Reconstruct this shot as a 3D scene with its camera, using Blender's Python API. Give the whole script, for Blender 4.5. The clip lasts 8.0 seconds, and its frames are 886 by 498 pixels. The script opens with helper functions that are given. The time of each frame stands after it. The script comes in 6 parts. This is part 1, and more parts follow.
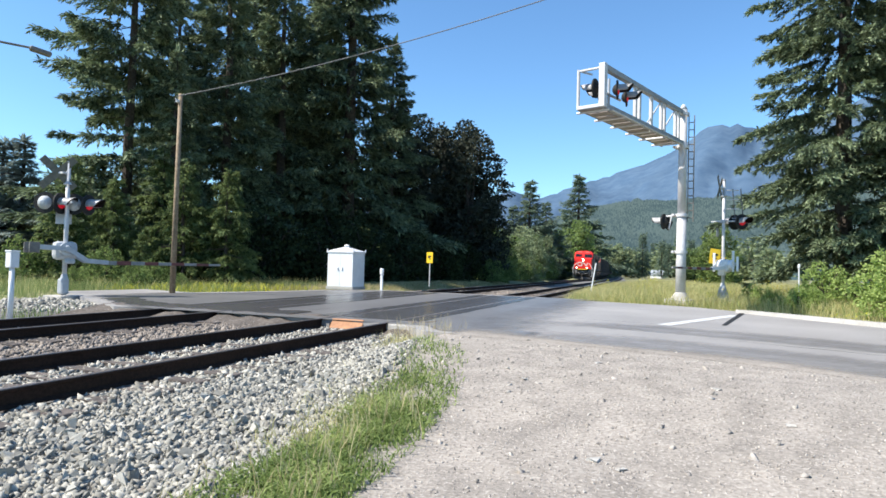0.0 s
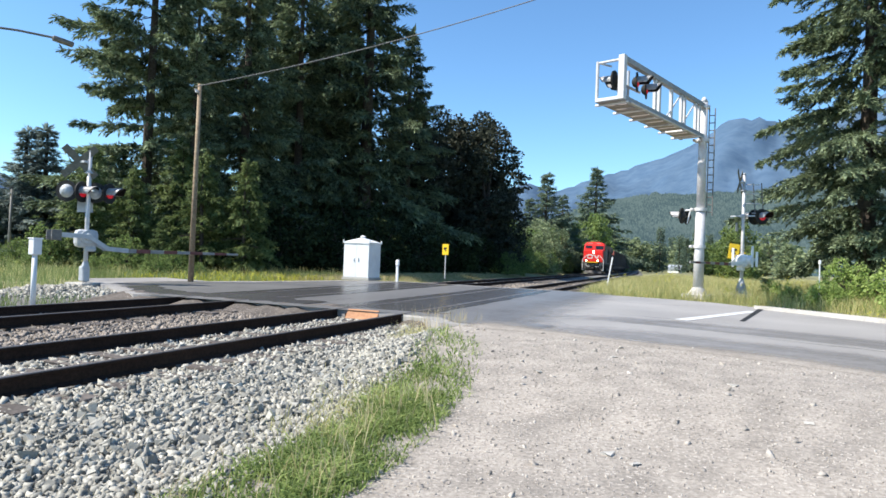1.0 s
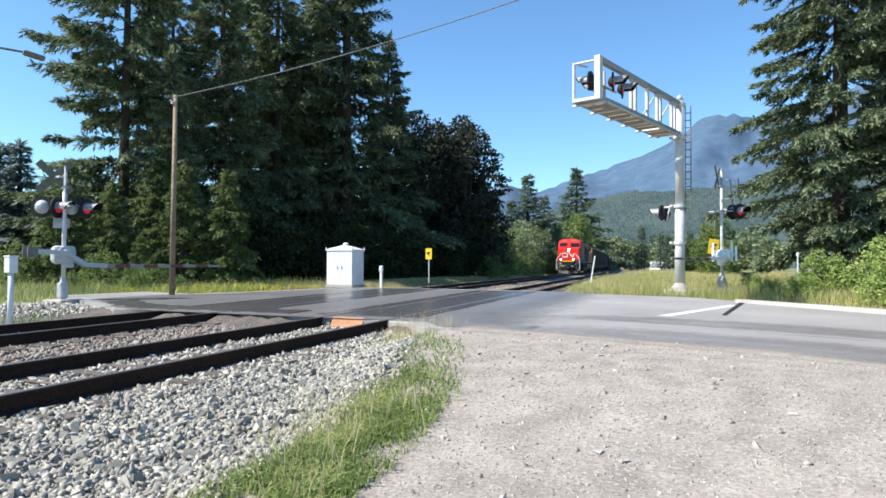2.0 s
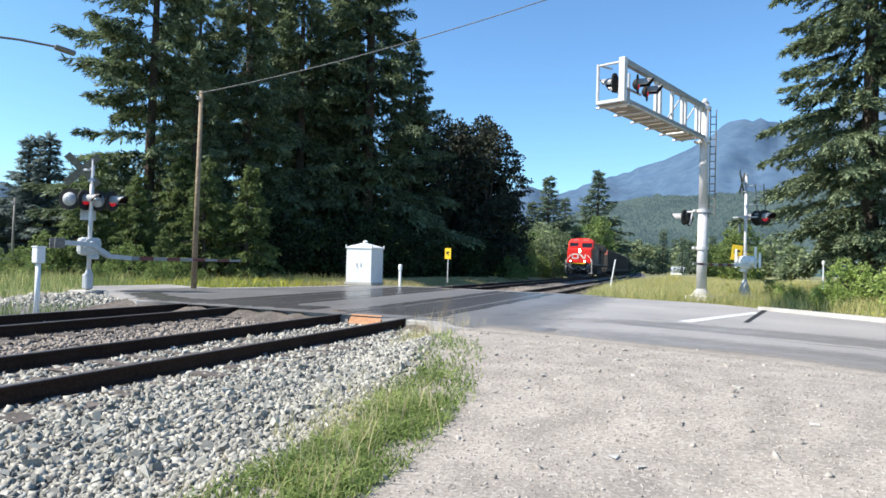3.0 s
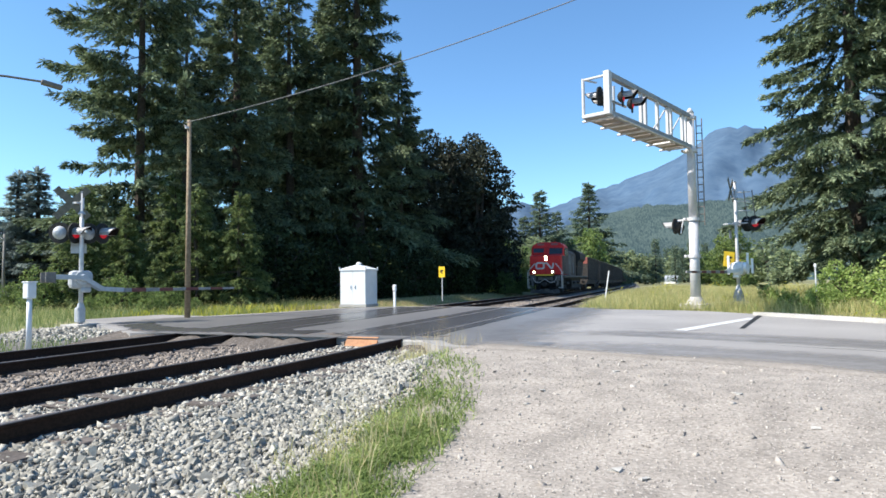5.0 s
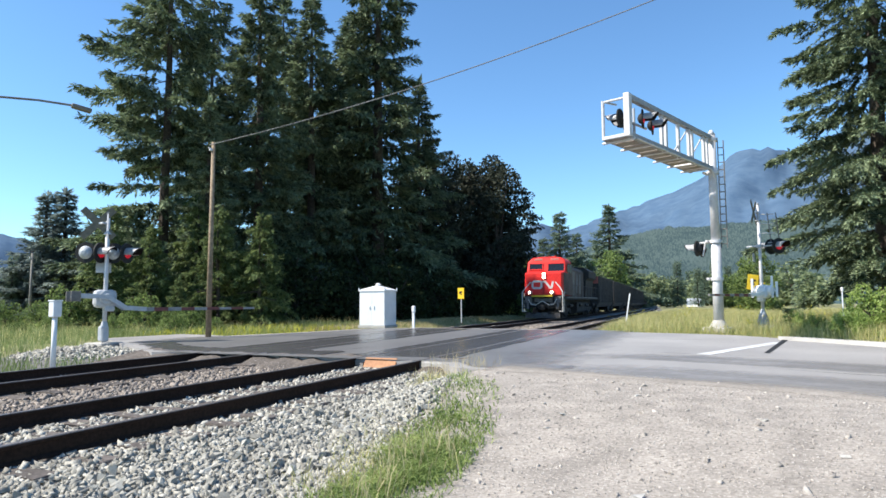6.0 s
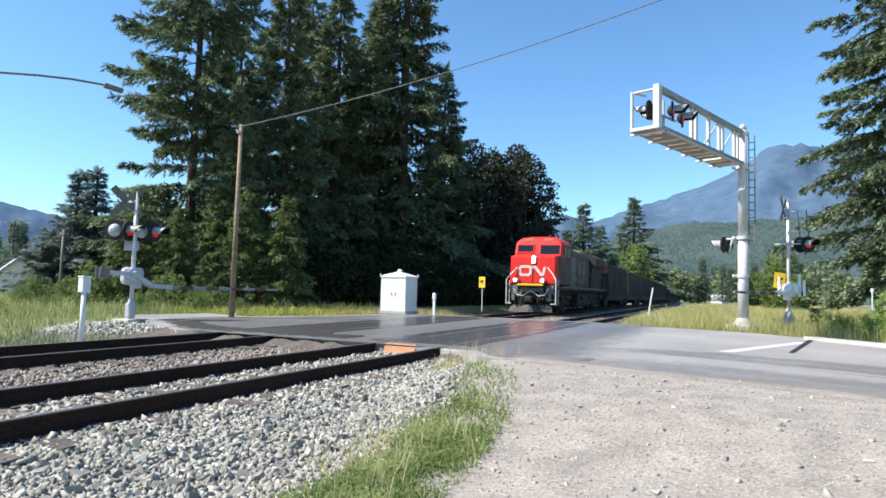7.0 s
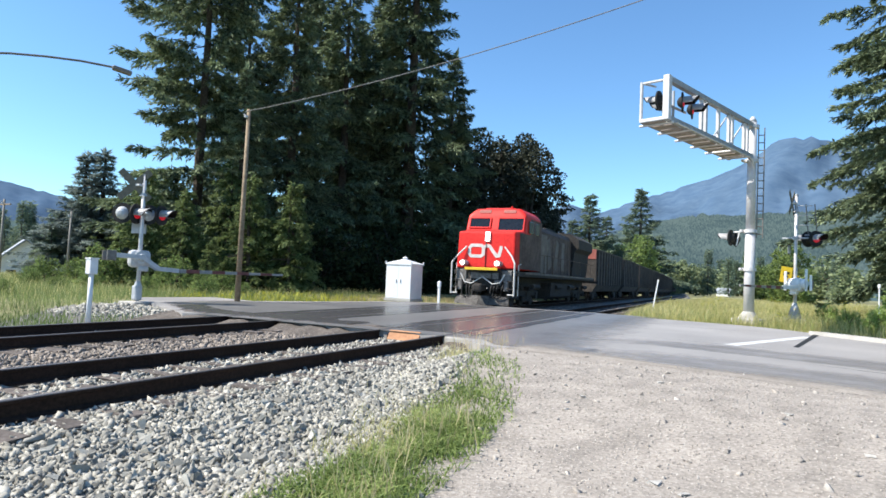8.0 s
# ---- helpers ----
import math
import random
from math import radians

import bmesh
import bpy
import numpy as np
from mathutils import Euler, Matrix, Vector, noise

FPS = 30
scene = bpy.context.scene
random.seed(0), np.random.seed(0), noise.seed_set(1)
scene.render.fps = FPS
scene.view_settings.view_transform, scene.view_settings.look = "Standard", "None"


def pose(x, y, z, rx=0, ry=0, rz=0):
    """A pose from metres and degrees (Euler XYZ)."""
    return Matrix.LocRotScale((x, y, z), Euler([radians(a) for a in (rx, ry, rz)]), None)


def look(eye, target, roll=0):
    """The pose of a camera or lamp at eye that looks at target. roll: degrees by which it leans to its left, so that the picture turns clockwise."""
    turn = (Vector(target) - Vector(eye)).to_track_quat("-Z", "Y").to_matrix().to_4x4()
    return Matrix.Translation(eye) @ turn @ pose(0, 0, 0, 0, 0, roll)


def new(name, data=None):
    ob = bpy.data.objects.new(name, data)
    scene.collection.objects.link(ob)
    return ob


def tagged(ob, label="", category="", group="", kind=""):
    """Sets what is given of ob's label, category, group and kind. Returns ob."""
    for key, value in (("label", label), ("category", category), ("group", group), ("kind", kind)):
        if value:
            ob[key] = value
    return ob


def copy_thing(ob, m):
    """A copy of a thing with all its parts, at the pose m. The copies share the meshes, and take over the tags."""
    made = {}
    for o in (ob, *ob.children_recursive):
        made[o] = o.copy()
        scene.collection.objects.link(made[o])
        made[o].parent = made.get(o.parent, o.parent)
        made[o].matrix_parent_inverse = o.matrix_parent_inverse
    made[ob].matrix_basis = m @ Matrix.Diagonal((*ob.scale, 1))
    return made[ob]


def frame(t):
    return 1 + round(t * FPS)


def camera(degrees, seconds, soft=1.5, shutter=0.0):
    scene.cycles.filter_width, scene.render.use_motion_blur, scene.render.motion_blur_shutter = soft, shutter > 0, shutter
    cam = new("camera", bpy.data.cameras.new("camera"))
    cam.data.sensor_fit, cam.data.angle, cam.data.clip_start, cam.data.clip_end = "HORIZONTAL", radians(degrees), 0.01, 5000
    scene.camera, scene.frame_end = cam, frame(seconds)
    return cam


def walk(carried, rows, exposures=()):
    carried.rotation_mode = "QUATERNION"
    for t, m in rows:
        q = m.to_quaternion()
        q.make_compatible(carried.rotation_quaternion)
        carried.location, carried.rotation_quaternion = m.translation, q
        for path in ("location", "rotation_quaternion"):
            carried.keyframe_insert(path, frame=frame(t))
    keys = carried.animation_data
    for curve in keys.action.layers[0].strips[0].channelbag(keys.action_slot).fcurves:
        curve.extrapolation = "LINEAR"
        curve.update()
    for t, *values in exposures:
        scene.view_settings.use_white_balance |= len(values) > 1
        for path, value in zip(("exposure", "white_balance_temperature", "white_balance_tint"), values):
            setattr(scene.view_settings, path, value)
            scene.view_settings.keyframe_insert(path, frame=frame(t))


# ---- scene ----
cam = camera(70.0, 8.0, soft=1.6)
EYE = Vector((0.0, 0.0, 1.147))


def aim(yaw, pitch, roll):
    """A pose at the eye: yaw to the left of the tracks, pitch up, roll to the left, in degrees."""
    y, p = radians(yaw), radians(pitch)
    way = Vector((-math.sin(y) * math.cos(p), math.cos(y) * math.cos(p), math.sin(p)))
    return look(EYE, EYE + 10 * way, roll)


# seconds, yaw, pitch, roll of the hand-held camera
TURNS = [
    (0.0, 20.31, 1.55, 1.54),
    (0.5, 22.32, 0.70, 2.33),
    (1.0, 21.72, 0.77, 2.20),
    (1.2, 20.77, 0.59, 1.34),
    (2.3, 20.24, 1.29, 0.24),
    (2.5, 19.92, 0.78, 1.40),
    (3.0, 21.95, 1.14, 1.62),
    (3.5, 19.63, 3.02, 0.42),
    (4.0, 19.43, 2.82, 0.41),
    (4.2, 20.27, 2.80, -1.62),
    (5.3, 21.93, 3.00, -0.35),
    (5.5, 23.10, 3.81, -0.97),
    (6.0, 23.08, 4.76, -0.37),
    (6.5, 24.30, 4.49, 0.49),
    (7.0, 25.10, 3.65, 1.51),
    (7.5, 24.88, 2.70, 2.94),
    (8.0, 25.58, 2.56, 2.53),
]
walk(cam, [(t, aim(y, p, r)) for t, y, p, r in TURNS])

# ---- light: clear summer day, sun behind the camera's left shoulder ----
SUN_WAY = Vector((-0.829, -0.559, 0.0)).normalized()
SUN_UP = 47.0
world = bpy.data.worlds.new("sky")
scene.world = world
world.use_nodes = True
wn = world.node_tree
sky = wn.nodes.new("ShaderNodeTexSky")
sky.sky_type, sky.sun_disc = "NISHITA", False
sky.sun_elevation = radians(SUN_UP)
sky.sun_rotation = math.atan2(SUN_WAY.x, SUN_WAY.y)
sky.air_density, sky.dust_density, sky.ozone_density = 1.0, 0.0, 1.2
wn.nodes["Background"].inputs["Strength"].default_value = 0.113
clear = wn.nodes.new("ShaderNodeMix")
clear.data_type, clear.blend_type = "RGBA", "MULTIPLY"
clear.inputs["Factor"].default_value = 1.0
clear.inputs["B"].default_value = (0.655, 0.92, 1.11, 1.0)  # a clearer, deeper blue than the model's
wn.links.new(sky.outputs[0], clear.inputs["A"])
wn.links.new(clear.outputs["Result"], wn.nodes["Background"].inputs["Color"])

sun = new("sun", bpy.data.lights.new("sun", "SUN"))
sun.data.energy, sun.data.angle, sun.data.color = 5.0, radians(0.5), (1.0, 0.94, 0.84)
sun_from = SUN_WAY * math.cos(radians(SUN_UP)) + Vector((0, 0, math.sin(radians(SUN_UP))))
sun.matrix_world = look(sun_from * 100, (0, 0, 0))
scene.view_settings.exposure = 0.82

# ---- building helpers ----
rng = np.random.default_rng(7)


def surface(name, one, two, scale=8.0, rough=0.8, metal=0.0, bump=0.2, depth=0.01, large=0.6, dark=0.75, fleck=None, fleck_scale=60.0, fleck_at=0.62, spread=0.0, spec=0.5):
    """Two colours mixed by a fine noise, shaded by a large one, with relief; flecks of a third colour; spread: each object's own brightness."""
    m = bpy.data.materials.new(name)
    m.use_nodes = True
    n, k = m.node_tree.nodes, m.node_tree.links
    b = n["Principled BSDF"]
    at = n.new("ShaderNodeTexCoord")
    fine = n.new("ShaderNodeTexNoise")
    fine.inputs["Scale"].default_value, fine.inputs["Detail"].default_value, fine.inputs["Roughness"].default_value = scale, 8.0, 0.65
    k.new(at.outputs["Object"], fine.inputs["Vector"])
    ramp = n.new("ShaderNodeValToRGB")
    ramp.color_ramp.elements[0].position, ramp.color_ramp.elements[1].position = 0.32, 0.68
    ramp.color_ramp.elements[0].color, ramp.color_ramp.elements[1].color = (*one, 1), (*two, 1)
    k.new(fine.outputs["Fac"], ramp.inputs["Fac"])
    wide = n.new("ShaderNodeTexNoise")
    wide.inputs["Scale"].default_value, wide.inputs["Detail"].default_value = large, 4.0
    k.new(at.outputs["Object"], wide.inputs["Vector"])
    tone = n.new("ShaderNodeMapRange")
    tone.inputs["From Min"].default_value, tone.inputs["From Max"].default_value = 0.3, 0.7
    tone.inputs["To Min"].default_value, tone.inputs["To Max"].default_value = dark, 1.0
    k.new(wide.outputs["Fac"], tone.inputs["Value"])
    mul = n.new("ShaderNodeMix")
    mul.data_type, mul.blend_type = "RGBA", "MULTIPLY"
    mul.inputs["Factor"].default_value = 1.0
    k.new(ramp.outputs["Color"], mul.inputs["A"])
    k.new(tone.outputs["Result"], mul.inputs["B"])
    colour = mul.outputs["Result"]
    if fleck:
        spots = n.new("ShaderNodeTexNoise")
        spots.inputs["Scale"].default_value, spots.inputs["Detail"].default_value = fleck_scale, 3.0
        k.new(at.outputs["Object"], spots.inputs["Vector"])
        cut = n.new("ShaderNodeMapRange")
        cut.inputs["From Min"].default_value, cut.inputs["From Max"].default_value = fleck_at, fleck_at + 0.05
        k.new(spots.outputs["Fac"], cut.inputs["Value"])
        mix = n.new("ShaderNodeMix")
        mix.data_type = "RGBA"
        k.new(cut.outputs["Result"], mix.inputs["Factor"])
        k.new(colour, mix.inputs["A"])
        mix.inputs["B"].default_value = (*fleck, 1)
        colour = mix.outputs["Result"]
    if spread:
        which = n.new("ShaderNodeObjectInfo")
        isle = n.new("ShaderNodeNewGeometry")
        add = n.new("ShaderNodeMath")
        add.operation = "ADD"
        k.new(which.outputs["Random"], add.inputs[0])
        k.new(isle.outputs["Random Per Island"], add.inputs[1])
        wrap = n.new("ShaderNodeMath")
        wrap.operation = "FRACT"
        k.new(add.outputs[0], wrap.inputs[0])
        lift = n.new("ShaderNodeMapRange")
        lift.inputs["To Min"].default_value, lift.inputs["To Max"].default_value = 1 - spread, 1 + spread
        k.new(wrap.outputs[0], lift.inputs["Value"])
        own = n.new("ShaderNodeMix")
        own.data_type, own.blend_type = "RGBA", "MULTIPLY"
        own.inputs["Factor"].default_value = 1.0
        k.new(colour, own.inputs["A"])
        k.new(lift.outputs["Result"], own.inputs["B"])
        colour = own.outputs["Result"]
    k.new(colour, b.inputs["Base Color"])
    b.inputs["Roughness"].default_value, b.inputs["Metallic"].default_value = rough, metal
    b.inputs["Specular IOR Level"].default_value = spec
    if bump:
        relief = n.new("ShaderNodeBump")
        relief.inputs["Strength"].default_value, relief.inputs["Distance"].default_value = bump, depth
        k.new(fine.outputs["Fac"], relief.inputs["Height"])
        k.new(relief.outputs["Normal"], b.inputs["Normal"])
    return m


def glow(name, colour, power):
    m = bpy.data.materials.new(name)
    m.use_nodes = True
    b = m.node_tree.nodes["Principled BSDF"]
    b.inputs["Base Color"].default_value = (*colour, 1)
    b.inputs["Emission Color"].default_value, b.inputs["Emission Strength"].default_value = (*colour, 1), power
    return m


def leafy(name, one, two, scale=0.8, through_light=0.25, rough=0.6, own=0.5):
    """Foliage: two greens by leaf and by clump, with light let through the leaf."""
    m = bpy.data.materials.new(name)
    m.use_nodes = True
    n, k = m.node_tree.nodes, m.node_tree.links
    b, out = n["Principled BSDF"], n["Material Output"]
    at, isle = n.new("ShaderNodeTexCoord"), n.new("ShaderNodeNewGeometry")
    clump = n.new("ShaderNodeTexNoise")
    clump.inputs["Scale"].default_value = scale
    k.new(at.outputs["Object"], clump.inputs["Vector"])
    half = n.new("ShaderNodeMath")
    half.operation, half.inputs[1].default_value, half.inputs[2].default_value = "MULTIPLY_ADD", own, -own / 2
    k.new(isle.outputs["Random Per Island"], half.inputs[0])
    both = n.new("ShaderNodeMath")
    both.operation = "ADD"
    k.new(half.outputs[0], both.inputs[0])
    k.new(clump.outputs["Fac"], both.inputs[1])
    ramp = n.new("ShaderNodeValToRGB")
    ramp.color_ramp.elements[0].position, ramp.color_ramp.elements[1].position = 0.25, 0.75
    ramp.color_ramp.elements[0].color, ramp.color_ramp.elements[1].color = (*one, 1), (*two, 1)
    k.new(both.outputs[0], ramp.inputs["Fac"])
    k.new(ramp.outputs["Color"], b.inputs["Base Color"])
    b.inputs["Roughness"].default_value, b.inputs["Specular IOR Level"].default_value = rough, 0.12
    if through_light:
        thin = n.new("ShaderNodeBsdfTranslucent")
        k.new(ramp.outputs["Color"], thin.inputs["Color"])
        mix = n.new("ShaderNodeMixShader")
        mix.inputs["Fac"].default_value = through_light
        k.new(b.outputs[0], mix.inputs[1])
        k.new(thin.outputs[0], mix.inputs[2])
        k.new(mix.outputs[0], out.inputs["Surface"])
    return m


def stain(name, one, two, scale, rough, bump, depth):
    """A worn patch: full where its mesh's "fade" is one, breaking up through noise to nothing where it is zero."""
    m = surface(name, one, two, scale, rough, bump=bump, depth=depth, large=0.6, dark=0.75)
    n, k = m.node_tree.nodes, m.node_tree.links
    fade = n.new("ShaderNodeAttribute")
    fade.attribute_name = "fade"
    at = n.new("ShaderNodeTexCoord")
    speck = n.new("ShaderNodeTexNoise")
    speck.inputs["Scale"].default_value, speck.inputs["Detail"].default_value, speck.inputs["Roughness"].default_value = 2.2, 9.0, 0.75
    k.new(at.outputs["Object"], speck.inputs["Vector"])
    add = n.new("ShaderNodeMath")
    add.operation = "ADD"
    k.new(fade.outputs["Fac"], add.inputs[0])
    k.new(speck.outputs["Fac"], add.inputs[1])
    cut = n.new("ShaderNodeMapRange")
    cut.inputs["From Min"].default_value, cut.inputs["From Max"].default_value = 0.55, 1.45
    k.new(add.outputs[0], cut.inputs["Value"])
    mix, bare = n.new("ShaderNodeMixShader"), n.new("ShaderNodeBsdfTransparent")
    k.new(cut.outputs["Result"], mix.inputs["Fac"])
    k.new(bare.outputs[0], mix.inputs[1])
    k.new(n["Principled BSDF"].outputs[0], mix.inputs[2])
    k.new(mix.outputs[0], n["Material Output"].inputs["Surface"])
    return m


def stain_strip(name, rows, fades, mat, parent, label, start=1):
    """A sheet over rows of points, with its fade value for each column of a row."""
    width = len(fades)
    verts = [q for row in rows for q in row]
    faces = [(i * width + j, i * width + j + 1, (i + 1) * width + j + 1, (i + 1) * width + j) for i in range(len(rows) - 1) for j in range(width - 1)]
    me = mesh_from(name, verts, faces, mat)
    me.attributes.new("fade", "FLOAT", "POINT").data.foreach_set("value", [f * min(1.0, (i + 0.3) / start) for i in range(len(rows)) for f in fades])
    return part_of(name, me, parent, label)


def mesh_from(name, verts, faces, mat=None, smooth=False):
    me = bpy.data.meshes.new(name)
    me.from_pydata([tuple(v) for v in verts], [], [tuple(f) for f in faces])
    if mat:
        me.materials.append(mat)
    if smooth:
        me.polygons.foreach_set("use_smooth", [True] * len(me.polygons))
    return me


def quads_mesh(name, corners, mat):
    """A mesh of loose quads or triangles from an array (count, 3 or 4, 3)."""
    count, side = corners.shape[0], corners.shape[1]
    me = bpy.data.meshes.new(name)
    me.vertices.add(count * side)
    me.vertices.foreach_set("co", corners.reshape(-1).astype(np.float32))
    me.loops.add(count * side)
    me.loops.foreach_set("vertex_index", np.arange(count * side, dtype=np.int32))
    me.polygons.add(count)
    me.polygons.foreach_set("loop_start", np.arange(0, count * side, side, dtype=np.int32))
    me.materials.append(mat)
    me.update(calc_edges=True)
    return me


def part(name, bm, mat, parent, label="", smooth=False, turn=None):
    """Links a bmesh as one mesh object under a thing or under a part."""
    me = bpy.data.meshes.new(name)
    bmesh.ops.recalc_face_normals(bm, faces=bm.faces)
    if smooth:
        for f in bm.faces:
            f.smooth = len(f.verts) == 4
    bm.to_mesh(me)
    bm.free()
    me.materials.append(mat)
    ob = new(name, me)
    ob.parent = parent
    if turn is not None:
        ob.matrix_basis = turn
    if label:
        tagged(ob, label)
    return ob


def part_of(name, me, parent, label=""):
    ob = new(name, me)
    ob.parent = parent
    if label:
        tagged(ob, label)
    return ob


def thing(name, m, label, category, group=""):
    ob = new(name)
    ob.matrix_basis = m
    ob.empty_display_size = 0.2
    return tagged(ob, label, category, group)


def box(bm, cx, cy, cz, sx, sy, sz, turn=None, bevel=0.0):
    """A block with its centre and sizes, turned about its centre, with bevelled edges."""
    m = Matrix.Translation((cx, cy, cz)) @ (turn or Matrix()) @ Matrix.Diagonal((sx, sy, sz, 1))
    made = bmesh.ops.create_cube(bm, size=1.0, matrix=m)
    if bevel:
        edges = {e for v in made["verts"] for e in v.link_edges}
        bmesh.ops.bevel(bm, geom=list(edges), offset=bevel, segments=2, affect="EDGES", profile=0.5)
    return bm


def rod(bm, a, b, r0, r1=None, seg=10):
    """A round bar from a to b."""
    a, b = Vector(a), Vector(b)
    d = b - a
    m = Matrix.Translation((a + b) / 2) @ d.to_track_quat("Z", "Y").to_matrix().to_4x4()
    bmesh.ops.create_cone(bm, cap_ends=True, segments=seg, radius1=r0, radius2=r0 if r1 is None else r1, depth=d.length, matrix=m)
    return bm


def pipe(bm, points, r, seg=8):
    """One bent round bar through all points."""
    pts = [Vector(q) for q in points]
    rings = []
    for i, q in enumerate(pts):
        d = (pts[min(i + 1, len(pts) - 1)] - pts[max(i - 1, 0)]).normalized()
        side = d.cross(Vector((0.31, 0.2, 1.0)) if abs(d.z) < 0.95 else Vector((1, 0, 0))).normalized()
        up = side.cross(d)
        rings.append([bm.verts.new(q + (side * math.cos(6.2832 * k / seg) + up * math.sin(6.2832 * k / seg)) * r) for k in range(seg)])
    for one, two in zip(rings, rings[1:]):
        for k in range(seg):
            bm.faces.new((one[k], one[(k + 1) % seg], two[(k + 1) % seg], two[k]))
    bm.faces.new(rings[0][::-1])
    bm.faces.new(rings[-1])
    return bm


def prism(bm, outline, z0, z1):
    """An upright slab over a plan outline."""
    low = [bm.verts.new((x, y, z0)) for x, y in outline]
    high = [bm.verts.new((x, y, z1)) for x, y in outline]
    n = len(outline)
    bm.faces.new(low[::-1])
    bm.faces.new(high)
    for i in range(n):
        bm.faces.new((low[i], low[(i + 1) % n], high[(i + 1) % n], high[i]))
    return bm


def bar(name, profile, path, mat, parent, close=True):
    """A profile (x, z) swept along plan points (x, y, heading)."""
    verts, faces, n = [], [], len(profile)
    for x, y, a in path:
        c, s = math.cos(a), math.sin(a)
        drop = -0.0047 * max(0.0, y - 13.0)
        verts += [(x + px * c, y + px * s, pz + drop) for px, pz in profile]
    for i in range(len(path) - 1):
        for j in range(n if close else n - 1):
            k = (j + 1) % n
            faces.append((i * n + j, i * n + k, (i + 1) * n + k, (i + 1) * n + j))
    if close:
        faces += [tuple(range(n))[::-1], tuple(range((len(path) - 1) * n, len(path) * n))]
    me = mesh_from(name, verts, faces, mat)
    return part_of(name, me, parent)

# ---- materials ----
ASPHALT = surface("asphalt", (0.265, 0.25, 0.236), (0.425, 0.402, 0.379), 90, 0.62, bump=0.35, depth=0.004, large=0.35, dark=0.72, fleck=(0.42, 0.41, 0.40), fleck_scale=220, fleck_at=0.66)
TAR = surface("fresh_asphalt", (0.055, 0.054, 0.055), (0.125, 0.122, 0.122), 30, 0.27, bump=0.15, depth=0.003, large=0.5, dark=0.7)
APRON = stain("crossing_asphalt", (0.13, 0.126, 0.124), (0.23, 0.223, 0.218), 60, 0.42, 0.2, 0.003)
DIRT = surface("brown_trackside_dirt", (0.075, 0.062, 0.05), (0.19, 0.158, 0.132), 14, 0.95, bump=0.8, depth=0.02, large=1.2, dark=0.6, fleck=(0.36, 0.33, 0.30), fleck_scale=26, fleck_at=0.64)
LANE = stain("worn_asphalt", (0.195, 0.186, 0.178), (0.31, 0.296, 0.283), 70, 0.55, 0.3, 0.004)
DUST = stain("gravel_dust", (0.225, 0.197, 0.168), (0.43, 0.387, 0.335), 30, 0.95, 0.7, 0.01)
LOT = surface("lot_gravel", (0.235, 0.205, 0.175), (0.475, 0.427, 0.37), 30, 0.95, bump=0.9, depth=0.014, large=2.4, dark=0.66, fleck=(0.47, 0.425, 0.375), fleck_scale=34, fleck_at=0.62)
BED = surface("ballast_bed", (0.10, 0.095, 0.086), (0.26, 0.25, 0.23), 24, 0.95, bump=1.0, depth=0.03, large=0.7, dark=0.7)
STONE = surface("ballast_stone", (0.215, 0.207, 0.180), (0.46, 0.445, 0.39), 18, 0.9, bump=0.5, depth=0.006, large=3, dark=0.82, spread=0.42)
BROWN_STONE = surface("dusty_stone", (0.15, 0.128, 0.108), (0.34, 0.295, 0.255), 18, 0.95, bump=0.3, depth=0.004, large=3, dark=0.8, spread=0.4)
SOIL = surface("soil_and_turf", (0.17, 0.175, 0.075), (0.34, 0.32, 0.15), 3.0, 1.0, bump=0.5, depth=0.03, large=0.12, dark=0.6)
RAIL = surface("rusty_rail", (0.026, 0.016, 0.012), (0.062, 0.036, 0.026), 30, 0.95, bump=0.2, depth=0.002, large=2, dark=0.7, spec=0.12)
POLISH = surface("polished_rail_head", (0.12, 0.10, 0.085), (0.20, 0.17, 0.15), 40, 0.5, 0.3, bump=0.05, large=3)
TIE = surface("creosoted_wood", (0.06, 0.048, 0.042), (0.20, 0.17, 0.15), 14, 0.9, bump=0.5, depth=0.006, large=2, dark=0.6, spread=0.25)
STEEL = surface("galvanised_steel", (0.53, 0.52, 0.53), (0.66, 0.65, 0.65), 7, 0.5, 0.1, bump=0.08, depth=0.002, large=1.5, dark=0.85)
WHITE = surface("white_paint", (0.74, 0.75, 0.76), (0.82, 0.82, 0.82), 9, 0.5, bump=0.06, depth=0.002, large=1.6, dark=0.88)
GREY = surface("grey_paint", (0.42, 0.44, 0.47), (0.52, 0.54, 0.56), 12, 0.55, bump=0.06, depth=0.002, large=2, dark=0.8)
BLACK = surface("black_paint", (0.008, 0.008, 0.008), (0.02, 0.02, 0.02), 20, 0.8, bump=0.08, depth=0.002, large=2)
YELLOW = surface("yellow_sign_paint", (0.72, 0.47, 0.02), (0.80, 0.55, 0.03), 20, 0.5, bump=0.03, large=3, dark=0.9)
CONCRETE = surface("concrete", (0.36, 0.34, 0.31), (0.52, 0.50, 0.46), 22, 0.9, bump=0.3, depth=0.005, large=1.2, dark=0.75)
ROAD_PAINT = surface("worn_road_paint", (0.52, 0.53, 0.54), (0.72, 0.72, 0.72), 45, 0.7, bump=0.1, large=2.5, dark=0.8, fleck=(0.2, 0.2, 0.21), fleck_scale=50, fleck_at=0.63)
POLE_WOOD = surface("weathered_pole_wood", (0.19, 0.13, 0.08), (0.38, 0.29, 0.19), 10, 0.85, bump=0.4, depth=0.006, large=0.6, dark=0.65)
